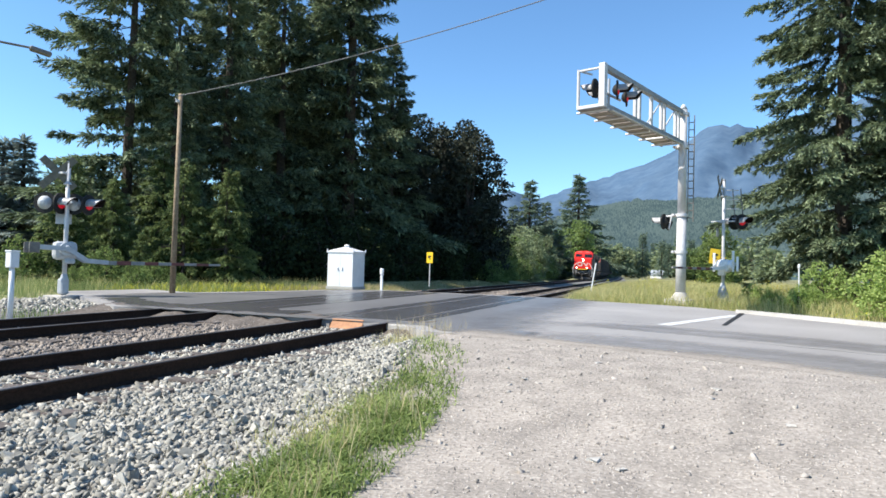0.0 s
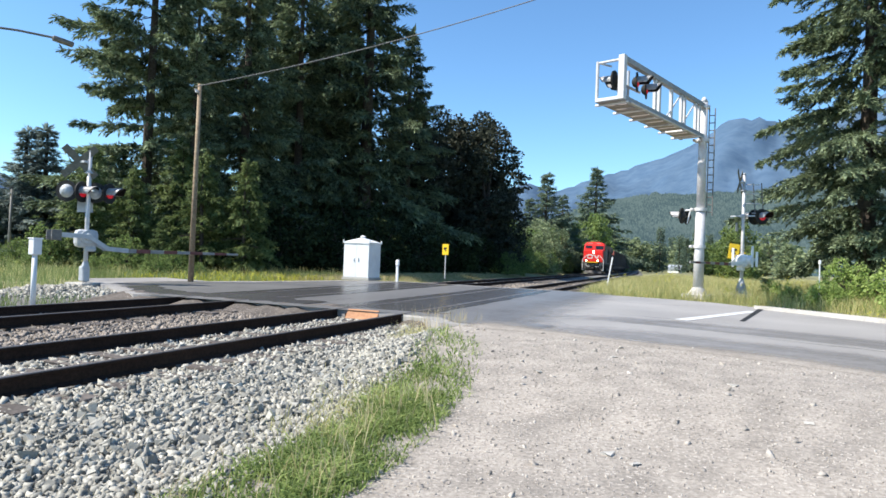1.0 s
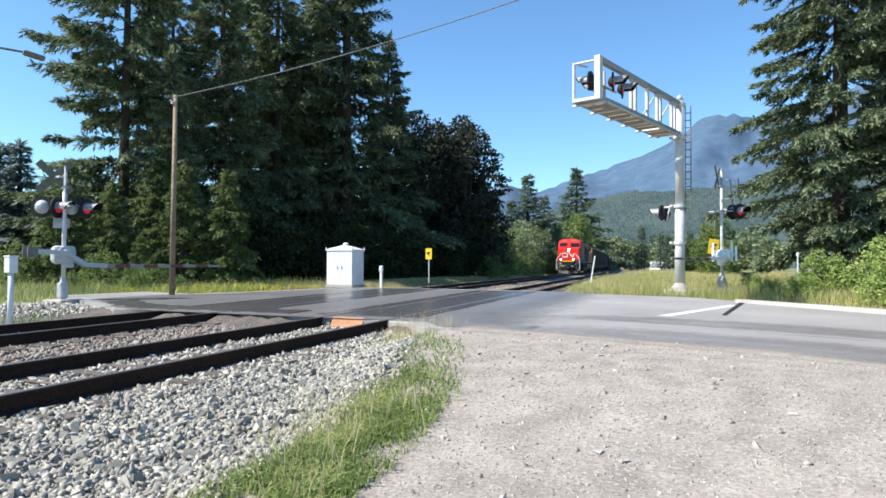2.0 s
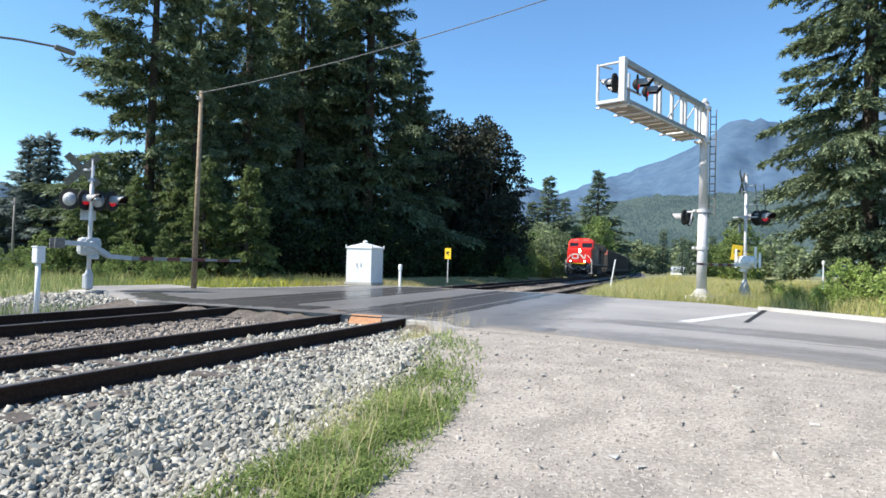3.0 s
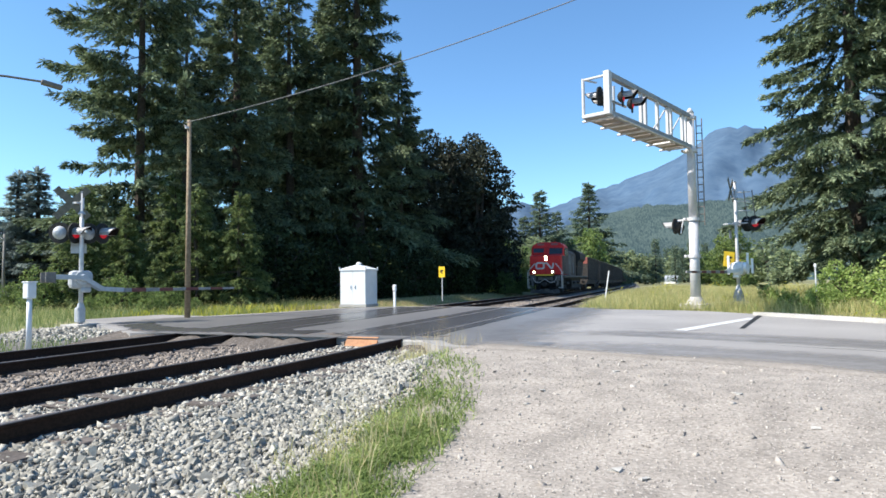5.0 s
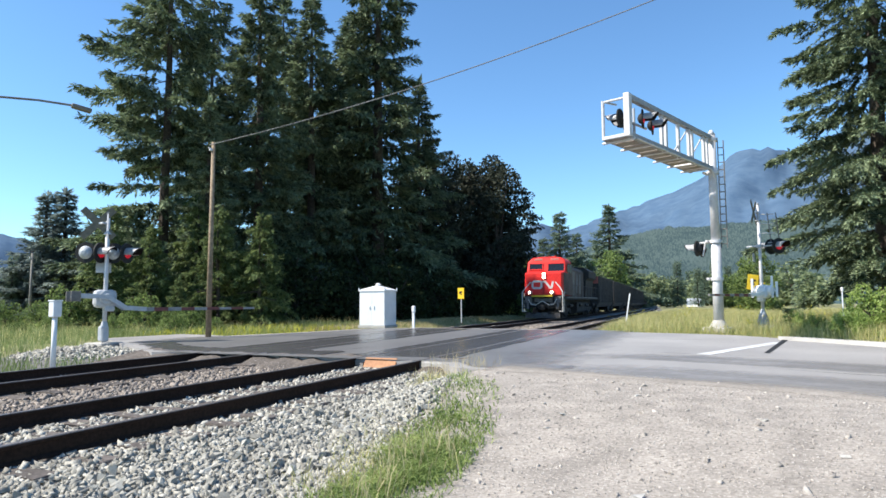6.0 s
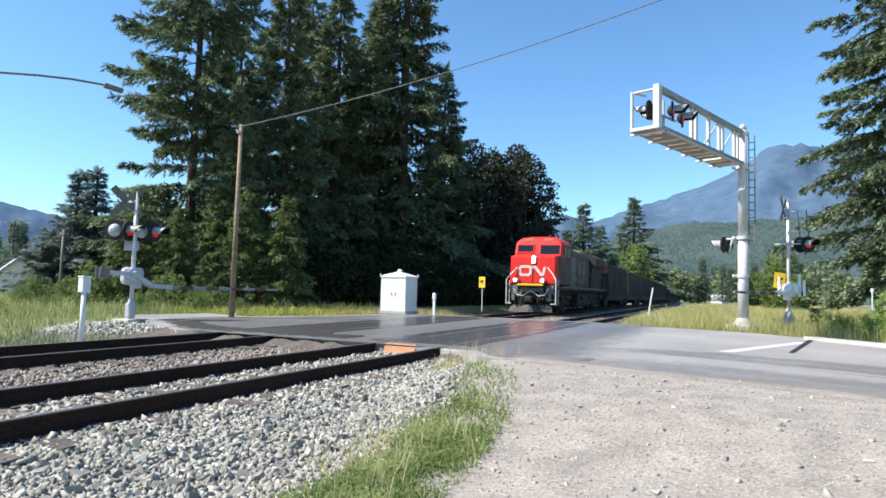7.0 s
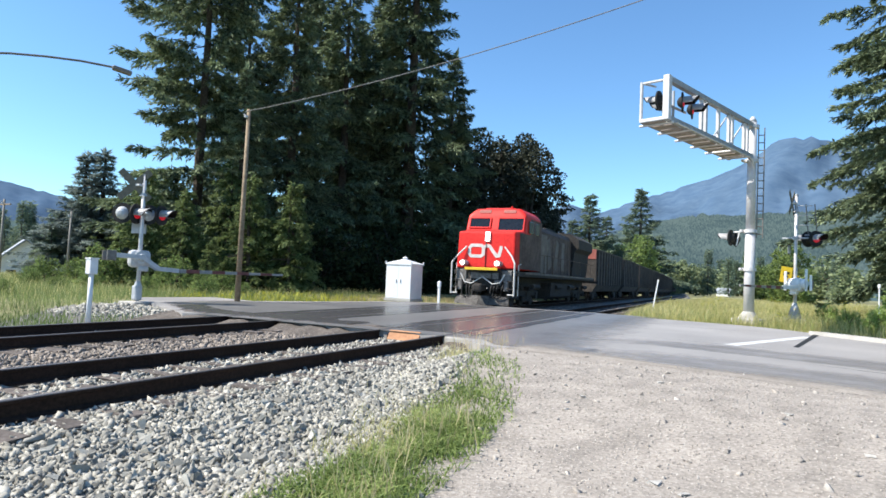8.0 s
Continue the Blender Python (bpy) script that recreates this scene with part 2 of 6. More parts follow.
GREY_WOOD = surface("silvered_pole_wood", (0.20, 0.185, 0.165), (0.33, 0.31, 0.28), 10, 0.85, bump=0.4, depth=0.006, large=0.6, dark=0.7)
BARK = surface("bark", (0.045, 0.035, 0.028), (0.13, 0.105, 0.085), 9, 0.95, bump=0.8, depth=0.03, large=0.9, dark=0.6)
ORANGE = surface("orange_rust_plate", (0.34, 0.14, 0.055), (0.52, 0.25, 0.11), 18, 0.7, bump=0.15, large=3)
RED_LENS = glow("lit_red_lens", (0.45, 0.010, 0.022), 0.35)
DARK_LENS = surface("dark_red_lens", (0.12, 0.008, 0.01), (0.18, 0.012, 0.014), 30, 0.2, bump=0.0)
LAMP_GLOW = glow("headlight_glow", (1.0, 0.78, 0.5), 12.0)
FIR = leafy("fir_needles", (0.038, 0.058, 0.036), (0.30, 0.365, 0.215), 0.45, 0.2)
# Needles paled to carry distance haze in their colour.
HAZY_FIR = leafy("haze_pale_spruce_needles", (0.09, 0.135, 0.10), (0.24, 0.30, 0.205), 0.5, 0.4)
YOUNG_FIR = leafy("young_fir_needles", (0.055, 0.085, 0.03), (0.23, 0.285, 0.115), 0.7, 0.4)
# Leaves paled the same way, with haze and sunlight in the colour.
HAZY_LEAF = leafy("haze_pale_leaves", (0.13, 0.17, 0.09), (0.30, 0.35, 0.19), 0.5, 0.4)
BLUE_SPRUCE = leafy("blue_spruce_needles", (0.12, 0.155, 0.148), (0.33, 0.39, 0.36), 0.5, 0.35)
BACK_GREY = surface("weathered_aluminium_back", (0.13, 0.125, 0.12), (0.22, 0.20, 0.18), 8, 0.7, bump=0.05, large=2)
LEAF_DARK = leafy("dark_maple_leaves", (0.024, 0.030, 0.022), (0.075, 0.085, 0.06), 0.6, 0.15)
# Shade below the firs is painted into these near-black leaf colours.
SHADED_UNDERGROWTH = leafy("shade_dark_leaves", (0.016, 0.024, 0.010), (0.05, 0.068, 0.026), 0.6, 0.1, 0.9)
LEAF_GREEN = leafy("shrub_leaves", (0.08, 0.125, 0.04), (0.28, 0.36, 0.125), 0.7, 0.45)
LEAF_LIGHT = leafy("bright_shrub_leaves", (0.19, 0.28, 0.07), (0.46, 0.56, 0.20), 0.9, 0.5)
GRASS = leafy("fresh_grass", (0.115, 0.175, 0.045), (0.38, 0.455, 0.165), 1.5, 0.4)
FIELD = leafy("field_grass_blades", (0.10, 0.145, 0.045), (0.30, 0.37, 0.145), 0.35, 0.35)
DRY_GRASS = leafy("dry_grass", (0.38, 0.37, 0.14), (0.72, 0.66, 0.35), 0.35, 0.55)
LOT_CHIP = surface("lot_pebble", (0.26, 0.236, 0.21), (0.52, 0.476, 0.424), 12, 0.95, bump=0, large=2, spread=0.4)
STRAW = leafy("straw", (0.36, 0.30, 0.15), (0.62, 0.53, 0.32), 0.7, 0.3)
FLOWER = leafy("yellow_flowers", (0.36, 0.36, 0.05), (0.62, 0.58, 0.08), 1.0, 0.2)

# ---- ground, road and tracks; rail tops and road lie at height 0 ----
NEAR_TRACK, FAR_TRACK = -6.143, -10.415
CROSS_START, CROSS_END = 11.5, 25.6


def bend(y):
    """How far the line has swung to the left at y, and its heading."""
    if y < 10:
        return 0.0, 0.0
    if y < 30:
        return 0.046 * (y - 10) ** 2 / 40, 0.046 * (y - 10) / 20
    if y < 110:
        return 0.046 * (y - 20), 0.046
    if y < 170:
        s = y - 110
        return 4.14 + 0.046 * s + 0.034 * s * s / 120, 0.046 + 0.034 * s / 60
    return 7.92 + 0.08 * (y - 170), 0.08


def grade(y):
    """The line falls gently beyond the crossing."""
    return -0.0047 * max(0.0, y - 13.0)


def track_point(y, x0):
    off, a = bend(y)
    return x0 - off, y, a


def smooth(a, b, v):
    t = np.clip((v - a) / (b - a), 0, 1)
    return t * t * (3 - 2 * t)


def lot_edge(x):
    """The y of the road's near edge at x."""
    return 10.45 - 0.055 * np.maximum(0, x + 4.2) ** 1.9


def ground_height(x, y):
    off = 0.046 * np.maximum(0, y - 20) + 0.034 * np.maximum(0, y - 140)
    corridor = smooth(-16, -13.2, x + off) * (1 - smooth(-5.0, -3.4, x + off))
    apron = (1 - smooth(23, 25.5, y)) * smooth(-19, -13.5, x)
    z = -0.10 + 0.25 * smooth(26, 34, y) * smooth(-3.5, 0, x + off) * (1 - smooth(60, 90, y))
    fall = -0.0047 * np.clip(y - 13, 0, 500) * (np.abs(x) < 300)
    return z * (1 - np.maximum(corridor, apron)) - 0.6 * np.maximum(corridor, apron) + fall


def grid_mesh(name, xs, ys, height, mat):
    gx, gy = np.meshgrid(xs, ys, indexing="ij")
    v = np.stack([gx, gy, height(gx, gy)], -1).reshape(-1, 3)
    n, f = len(ys), []
    for i in range(len(xs) - 1):
        for j in range(n - 1):
            a = i * n + j
            f.append((a, a + n, a + n + 1, a + 1))
    return mesh_from(name, v, f, mat, True)


far_steps = [120, 200, 400, 800, 1600, 3000, 4600]
xs = np.array([-s for s in far_steps[::-1]] + list(np.arange(-70, 60.1, 1.0)) + far_steps)
ys = np.array([-s for s in far_steps[::-1]] + list(np.arange(-40, 100.1, 1.0)) + far_steps)
ground = tagged(new("ground", grid_mesh("ground", xs, ys, ground_height, SOIL)), "grassy soil beside the railway and road", "ground", kind="structure")


def lot_height(x, y):
    t = smooth(3.0, 1.0, (lot_edge(x) - y) / 2.0) * smooth(-4.9, -3.7, x)
    side = smooth(-4.2, -2.2, x)
    rough = 0.012 * np.sin(3.1 * x + 1.7 * y) * np.sin(2.3 * y - x)
    return -0.27 + 0.245 * t + rough * (1 - t) - 0.06 * (1 - side) * (1 - t) - 0.15 * (1 - smooth(-4.4, -3.3, x)) * (1 - t)


lot_xs, lot_ys = np.arange(-5.0, 30.1, 0.25), np.linspace(0, 1, 70)
lv, lf = [], []
for x in lot_xs:
    top = max(-12.0, float(lot_edge(x)) + 0.12)
    for s in lot_ys:
        y = -14 + (top + 14) * s
        lv.append((x, y, float(lot_height(x, y))))
for i in range(len(lot_xs) - 1):
    for j in range(len(lot_ys) - 1):
        a = i * len(lot_ys) + j
        lf.append((a, a + len(lot_ys), a + len(lot_ys) + 1, a + 1))
gravel_lot = tagged(new("gravel_lot", mesh_from("gravel_lot", lv, lf, LOT, True)), "pale dusty gravel lot beside the road", "gravel lot", kind="structure")

# road slab: near edge, bend to the right, far edge with kerb return, crossing and the apron beyond the tracks
near_edge = [(x, float(lot_edge(x))) for x in (-4.2, -3.0, -2.0, -1.0, 0.0, 1.0, 2.2, 3.6, 5.5)]
road_plan = [(-19.0, 15.3), (-17.2, 14.2), (-12.5, 11.4), (-11.4, 11.7), (-5.0, 11.4)] + near_edge + [(12, -3), (20, -30), (34, -30), (24, -4), (11.5, 8.5), (4.82, 17.9), (1.95, 21.4), (0.6, 23.0), (-0.2, 23.5), (-3.6, 24.4), (-5.0, 25.6), (-12.2, 26.0), (-14.2, 24.2), (-15.0, 20.5), (-16.0, 17.8), (-18.6, 18.4)]
road = tagged(new("road"), "sun-bleached grey asphalt road over the level crossing", "road", kind="structure")
part("asphalt", prism(bmesh.new(), road_plan, -0.35, -0.012), ASPHALT, road)

# darker, older asphalt round both tracks
rows = []
for y in [10.6, 10.9, 11.2, 11.42] + [11.46 + 13.9 * i / 28 for i in range(29)]:
    left = float(np.interp(y, [10.6, 11.42, 11.46, 12.2, 13.2, 14.2, 17.0, 17.8, 20.5, 24.2, 25.4], [-4.0, -4.6, -12.4, -13.5, -15.2, -16.8, -16.9, -15.8, -14.9, -14.1, -12.8]))
    right = -2.2 - bend(y)[0]
    rows.append([(left + (right - left) * c, y, -0.0085) for c in (0.0, 0.1, 0.5, 0.84, 1.0)])
stain_strip("crossing_apron", rows, (0.0, 1.0, 1.0, 1.0, 0.0), APRON, road, "darker worn asphalt between the tracks")

# dark overlays round each track in the crossing; mirrored trees darken their painted tone
for x0, y0, y1 in ((NEAR_TRACK, 12.1, 25.0), (FAR_TRACK, 12.6, 25.4)):
    for a, b in ((-1.25, -0.80), (-0.66, 0.66), (0.80, 1.2)):
        ends = [y0 + (y1 - y0) * i / 24 for i in range(25)]
        rough = random.Random(int(100 * (a + 9)))
        plan = [(x0 + b - bend(y)[0] + (rough.uniform(-0.04, 0.04) if b > 1 else 0), y) for y in ends]
        plan += [(x0 + a - bend(y)[0] + (rough.uniform(-0.04, 0.04) if a < -1 else 0), y) for y in ends[::-1]]
        bm = prism(bmesh.new(), plan, -0.2, -0.002 if abs(a) < 0.7 else 0.0)
        part("crossing_overlay", bm, TAR, road, "dark fresh asphalt with mirrored trees in its tone")

# broken tar ramp where the far rails enter the crossing
rough = random.Random(5)
rv, rf = [], []
for i in range(36):
    x = -15.0 + 0.2 * i
    y = 11.55 + 0.596 * max(0.0, -12.7 - x) + 0.2 * abs(math.sin(i * 0.9)) + rough.uniform(-0.08, 0.08)
    rv += [(x, y - 0.75 + rough.uniform(-0.2, 0.2), -0.24), (x, y - 0.2, -0.10), (x, y + 0.35, 0.003), (x, y + 1.3 + rough.uniform(-0.12, 0.12), 0.004)]
for i in range(35):
    for j in range(3):
        a = i * 4 + j
        rf.append((a, a + 4, a + 5, a + 1))
part_of("tar_ramp", mesh_from("tar_ramp", rv, rf, TAR), road, "broken dark tar ramp beside the rails")

# trackside dirt that rises to the crossing's broken end
rough = random.Random(8)
dv, df = [], []
for i in range(60):
    x = -13.4 + 0.148 * i
    w = 0.12 * math.sin(i * 1.3) + rough.uniform(-0.06, 0.06)
    dv += [(x, 10.35 + w, -0.24), (x, 10.95 + w, -0.17 + rough.uniform(-0.02, 0.02)), (x, 11.45 + w, -0.07 + rough.uniform(-0.02, 0.02)), (x, 11.95 + w, -0.008), (x, 12.25 + 2 * w, -0.004)]
for i in range(59):
    if min(abs(-13.326 + 0.148 * i - (x0 + side)) for x0 in (NEAR_TRACK, FAR_TRACK) for side in (-0.755, 0.755)) < 0.1:
        continue
    if abs(-13.326 + 0.148 * i - NEAR_TRACK) < 0.75:
        continue
    for j in range(4):
        a = i * 5 + j
        df.append((a, a + 5, a + 6, a + 1))
part_of("dirt_ramp", mesh_from("dirt_ramp", dv, df, DIRT, True), road, "brown dirt sloping up to the crossing")

bm = bmesh.new()
bm.faces.new([bm.verts.new((x, y, -0.007)) for x, y in ((-0.40, 14.75), (-0.12, 14.62), (1.68, 19.35), (1.44, 19.5))])
part("stop_line", bm, ROAD_PAINT, road, "worn white painted stop line")
bm = bmesh.new()
bm.faces.new([bm.verts.new((x, y, -0.005)) for x, y in ((0.96, 15.5), (1.06, 15.47), (2.12, 21.9), (1.97, 22.0))])
part("tar_seam", bm, BLACK, road, "narrow black strip on the asphalt")

# ballast bed with a shoulder that falls to the lot
bed = tagged(new("ballast"), "grey crushed stone track ballast with a loose shoulder", "ballast", kind="structure")
profile = [(-15.2, -0.5), (-13.4, -0.26), (-12.6, -0.215), (-11.7, -0.215), (-8.3, -0.215), (-4.75, -0.215), (-4.2, -0.25), (-2.9, -0.335), (-2.2, -0.42), (-2.2, -0.8), (-15.2, -0.8)]
path = []
for y in list(np.arange(-40, 12.1, 2.0)):
    path.append((0, y, 0))
bar("bed", profile, path, BED, bed)
path = []
for y in [25.4, 30, 40, 50, 60, 80, 110, 130, 150, 170, 250, 520]:
    off, a = bend(y)
    path.append((-off, y, a))
bar("bed", [(-13.6, -0.6), (-12.6, -0.2), (-4.75, -0.2), (-4.0, -0.6)], path, BED, bed)

RAIL_SHAPE = [(-0.075, -0.172), (0.075, -0.172), (0.07, -0.158), (0.012, -0.14), (0.010, -0.045), (0.036, -0.035), (0.037, -0.008), (-0.037, -0.008), (-0.036, -0.035), (-0.010, -0.045), (-0.012, -0.14), (-0.07, -0.158)]
HEAD_SHAPE = [(-0.037, -0.008), (0.037, -0.008), (0.030, 0.0), (-0.030, 0.0)]
RAIL_YS = [-40, -10, 0, 5, 10, 13, 16, 19, 22, 25, 28, 31, 40, 60, 80, 110, 130, 150, 170, 250, 520]


def railway_track(x0, label):
    track = tagged(new("railway_track"), label, "railway track", "tracks over the crossing", kind="structure")
    for side in (-0.755, 0.755):
        path = []
        for y in RAIL_YS:
            x, yy, a = track_point(y, x0)
            path.append((x + side * math.cos(a), yy + side * math.sin(a), a))
        rail = bar("rail", RAIL_SHAPE, path, RAIL, track)
        bar("rail_head", HEAD_SHAPE, path, POLISH, rail)
    return track


near_line = railway_track(NEAR_TRACK, "rusty steel track on timber ties in grey ballast")
far_line = railway_track(FAR_TRACK, "rusty steel track carrying the train")


# timber ties, each its own piece
def tie_mesh(seed):
    rs = np.random.default_rng(seed)
    bm = bmesh.new()
    box(bm, 0, 0, -0.09, 2.78, 0.225, 0.18, None, 0.012)
    for v in bm.verts:
        v.co += Vector(rs.normal(size=3) * 0.006)
    me = bpy.data.meshes.new("tie")
    bm.to_mesh(me)
    bm.free()
    me.materials.append(TIE)
    return me


TIES = [tie_mesh(i) for i in range(4)]
rs_tie = np.random.default_rng(3)
for track, x0 in ((near_line, NEAR_TRACK), (far_line, FAR_TRACK)):
    for y in list(np.arange(0.2, 11.9, 0.535)) + list(np.arange(26.0, 62, 0.535)):
        x, yy, a = track_point(float(y), x0)
        t = new("tie", TIES[rs_tie.integers(4)])
        t.parent = track
        t.matrix_basis = pose(x + rs_tie.normal() * 0.03, yy + rs_tie.normal() * 0.015, -0.168 + grade(yy) + rs_tie.uniform(-0.012, 0.006), 0, 0, math.degrees(a) + rs_tie.normal() * 0.8)

# darker worn lanes in the asphalt, and dust from the lot along its edge
for shift, wide, z in ((0.03, 1.9, -0.0105), (2.7, 1.7, -0.0100)):
    rows = []
    for x in np.linspace(-3.2, 9.0, 40):
        grow = 1 + 0.03 * (x + 3.6)
        rows.append([(x + 0.15 * c, float(lot_edge(x)) + (shift + wide * c) * grow, z) for c in (0.0, 0.2, 0.45, 0.75, 1.0)])
    stain_strip("wheel_track", rows, (0.1, 0.7, 0.85, 0.45, 0.0), LANE, road, "darker worn wheel track", 9)
rows = []
for x in np.linspace(-3.7, 9.0, 60):
    spill = 0.55 + 0.25 * math.sin(1.7 * x) + 0.7 * math.exp(-((x + 3.6) / 0.9) ** 2)
    low = float(lot_height(np.array(x), np.array(float(lot_edge(x)) - 0.12))) + 0.003
    rows.append([(x, float(lot_edge(x)) - 0.14, low), (x, float(lot_edge(x)) + 0.01, -0.007)] + [(x, float(lot_edge(x)) + spill * c, -0.007) for c in (0.25, 0.6, 1.0)])
stain_strip("dust_fringe", rows, (0.9, 0.9, 0.7, 0.35, 0.0), DUST, road, "gravel dust spilled over the road's edge")

# cracks in the old asphalt
crack_rng = random.Random(12)
for x, y, turn, long in ((-12.6, 12.4, 62, 1.8), (-13.2, 14.0, 20, 2.2), (-3.0, 15.5, -14, 4.5), (0.5, 12.2, -22, 3.6), (-2.4, 20.5, -10, 3.0), (-8.4, 13.2, 80, 1.6)):
    bm = bmesh.new()
    last = None
    for i in range(15):
        s = long * i / 14
        c, d = math.cos(radians(turn)), math.sin(radians(turn))
        j = crack_rng.uniform(-0.06, 0.06)
        w = 0.014 * (1.1 - abs(i - 7) / 8)
        px, py = x + c * s - d * j, y + d * s + c * j
        pair = (bm.verts.new((px + d * w, py - c * w, -0.0085)), bm.verts.new((px - d * w, py + c * w, -0.0085)))
        if last:
            bm.faces.new((last[0], pair[0], pair[1], last[1]))
        last = pair
    part("crack", bm, TAR, road, "dark crack in the asphalt")

# ---- trees ----
def sprays(base, d, length, width, rs, tilt=0.5):
    """Leaf blades as diamonds: base points, directions, lengths, widths."""
    d = d / np.maximum(np.linalg.norm(d, axis=1, keepdims=True), 1e-6)
    up = rs.normal(size=d.shape) * tilt + np.array([0, 0, 1.0])
    side = np.cross(d, up)
    side /= np.maximum(np.linalg.norm(side, axis=1, keepdims=True), 1e-6)
    mid = base + d * (length * 0.5)[:, None]
    tip = base + d * length[:, None]
    s = side * (width * 0.5)[:, None]
    return np.stack([base, mid + s, tip, mid - s], 1)


def conifer_crown(name, height, radius, mat, seed, bare=0.12, density=1.0, droop=0.35, blade=0.34, thin=0.0, taper=0.75, gap=0.62):
    """Uneven tiers of drooping boughs; each bough is a fan of branchlets hung with needle sprays; gap: metres between tiers."""
    rs = np.random.default_rng(seed)
    out = []
    z = height * bare
    while z < height * 0.985:
        t = (z - height * bare) / (height * (1 - bare))
        reach = radius * (1 - t) ** taper * (0.45 + 0.55 * min(1, t * 6 + 0.45))
        tier = rs.uniform(0.78, 1.12)
        turn = rs.uniform(0, 6.283)
        count = int(rs.integers(4, 7))
        for b in range(count):
            if rs.random() < thin:
                continue
            az = turn + 6.283 * b / count + rs.normal() * 0.3
            long = max(1.1 * blade, reach * tier * (rs.uniform(0.5, 1.05) + (0.22 if rs.random() < 0.14 else 0.0)))
            rise = rs.uniform(-0.12, 0.18) + 0.55 * t
            z0 = z + rs.normal() * gap * 0.25
            lift = rs.uniform(0.15, 0.5) * droop
            out_way = np.array([math.cos(az), math.sin(az), 0.0])
            side_way = np.array([-math.sin(az), math.cos(az), 0.0])
            twigs = max(4, int((3 + long * 4.6) * min(2.2, density ** 0.5)))
            s = np.clip(rs.uniform(0.08, 1.0, twigs) ** 0.75, 0, 1)
            hand = rs.choice([-1.0, 1.0], twigs)
            size = (0.40 * long * (1.08 - s) + 0.7 * blade) * rs.uniform(0.55, 1.15, twigs)
            root = out_way * (s * long)[:, None]
            root[:, 2] = z0 + rise * long * s - droop * long * s ** 2 + lift * long * np.maximum(0, s - 0.55) ** 2 * 4
            way = side_way * (hand * rs.uniform(0.35, 1.0, twigs) * (1.15 - 0.75 * s))[:, None] + out_way * rs.uniform(0.5, 1.0, twigs)[:, None]
            way[:, 2] += rs.uniform(-0.5, 0.02, twigs) - 0.25 * droop
            way /= np.linalg.norm(way, axis=1, keepdims=True)
            per = np.maximum(3, (size * 15 * density ** 0.5 * 0.34 / blade).astype(int))
            which = np.repeat(np.arange(twigs), per)
            n = len(which)
            f = rs.random(n)
            base = root[which] + way[which] * (size[which] * f)[:, None]
            base[:, 2] -= 0.22 * size[which] * f ** 2
            fan = rs.normal(size=(n, 3)) * 0.42
            fan[:, 2] -= np.where(rs.random(n) < 0.22, rs.uniform(0.3, 1.1, n), 0.08)
            long_blade = blade * rs.uniform(0.6, 1.45, n)
            out.append(sprays(base, way[which] + fan, long_blade, long_blade * rs.uniform(0.16, 0.30, n), rs, 0.45))
            m = max(3, int(long * 5))
            s2 = np.linspace(0.1, 0.97, m)
            spine = out_way * (s2 * long)[:, None]
            spine[:, 2] = z0 + rise * long * s2 - droop * long * s2 ** 2 + lift * long * np.maximum(0, s2 - 0.55) ** 2 * 4
            out.append(sprays(spine, np.tile(out_way, (m, 1)) + rs.normal(size=(m, 3)) * 0.3, np.full(m, blade * 1.3), np.full(m, blade * 0.42), rs, 0.6))
        z += gap * rs.uniform(0.6, 1.4) * (1.1 - 0.55 * t)
    tip = np.column_stack([rs.normal(size=(14, 2)) * 0.04, rs.uniform(0.94, 0.985, 14) * height])
    way = np.column_stack([rs.normal(size=(14, 2)) * 0.25, np.ones(14)])
    out.append(sprays(tip, way, np.full(14, 0.05 * height), np.full(14, 0.012 * height), rs, 0.8))
    return quads_mesh(name, np.concatenate(out), mat)


def conifer_trunk(height, r, seed):
    rs = np.random.default_rng(seed)
    bm = bmesh.new()
    steps = 7
    px = py = 0.0
    for i in range(steps):
        a, b = i / steps, (i + 1) / steps
        nx, ny = px + rs.normal() * 0.03, py + rs.normal() * 0.03
        rod(bm, (px, py, height * a - (0.4 if i == 0 else 0)), (nx, ny, height * b), r * (1 - a) ** 0.8 + 0.015, r * (1 - b) ** 0.8 + 0.012, 9)
        px, py = nx, ny
    for _ in range(26):
        z, az = height * rs.uniform(0.08, 0.75), rs.uniform(0, 6.28)
        long = rs.uniform(0.8, 2.4) * (1 - z / height)
        rod(bm, (0, 0, z), (long * math.cos(az), long * math.sin(az), z - 0.1 * long), 0.05, 0.012, 5)
    me = bpy.data.meshes.new("trunk")
    bm.to_mesh(me)
    bm.free()
    me.materials.append(BARK)
    return me


def put_tree(name, trunk, crown, x, y, z, turn, size, label, category="tree", group="", wide=1.0):
    root = thing(name, pose(x, y, z, 0, 0, turn), label, category, group)
    root.scale = (size * wide, size * wide, size)
    part_of("trunk", trunk, root)
    part_of("crown", crown, root)
    return root


FIR_TALL = (conifer_trunk(26, 0.38, 1), conifer_crown("fir_crown", 26, 5.0, FIR, 11, 0.03, 4.2, 0.44, 0.29, 0.04, 0.72, 0.74))
FIR_OPEN = (conifer_trunk(26, 0.27, 2), conifer_crown("open_fir_crown", 26, 5.6, FIR, 12, 0.06, 4.2, 0.34, 0.28, 0.08, 0.62, 0.88))
FIR_MID = (conifer_trunk(24, 0.34, 3), conifer_crown("dense_fir_crown", 24, 4.9, FIR, 13, 0.02, 4.2, 0.46, 0.29, 0.05, 0.72, 0.76))
FIR_NEAR = (conifer_trunk(25, 0.36, 9), conifer_crown("near_fir_crown", 25, 5.6, FIR, 23, 0.07, 8.0, 0.48, 0.20, 0.03, 0.66, 0.64))
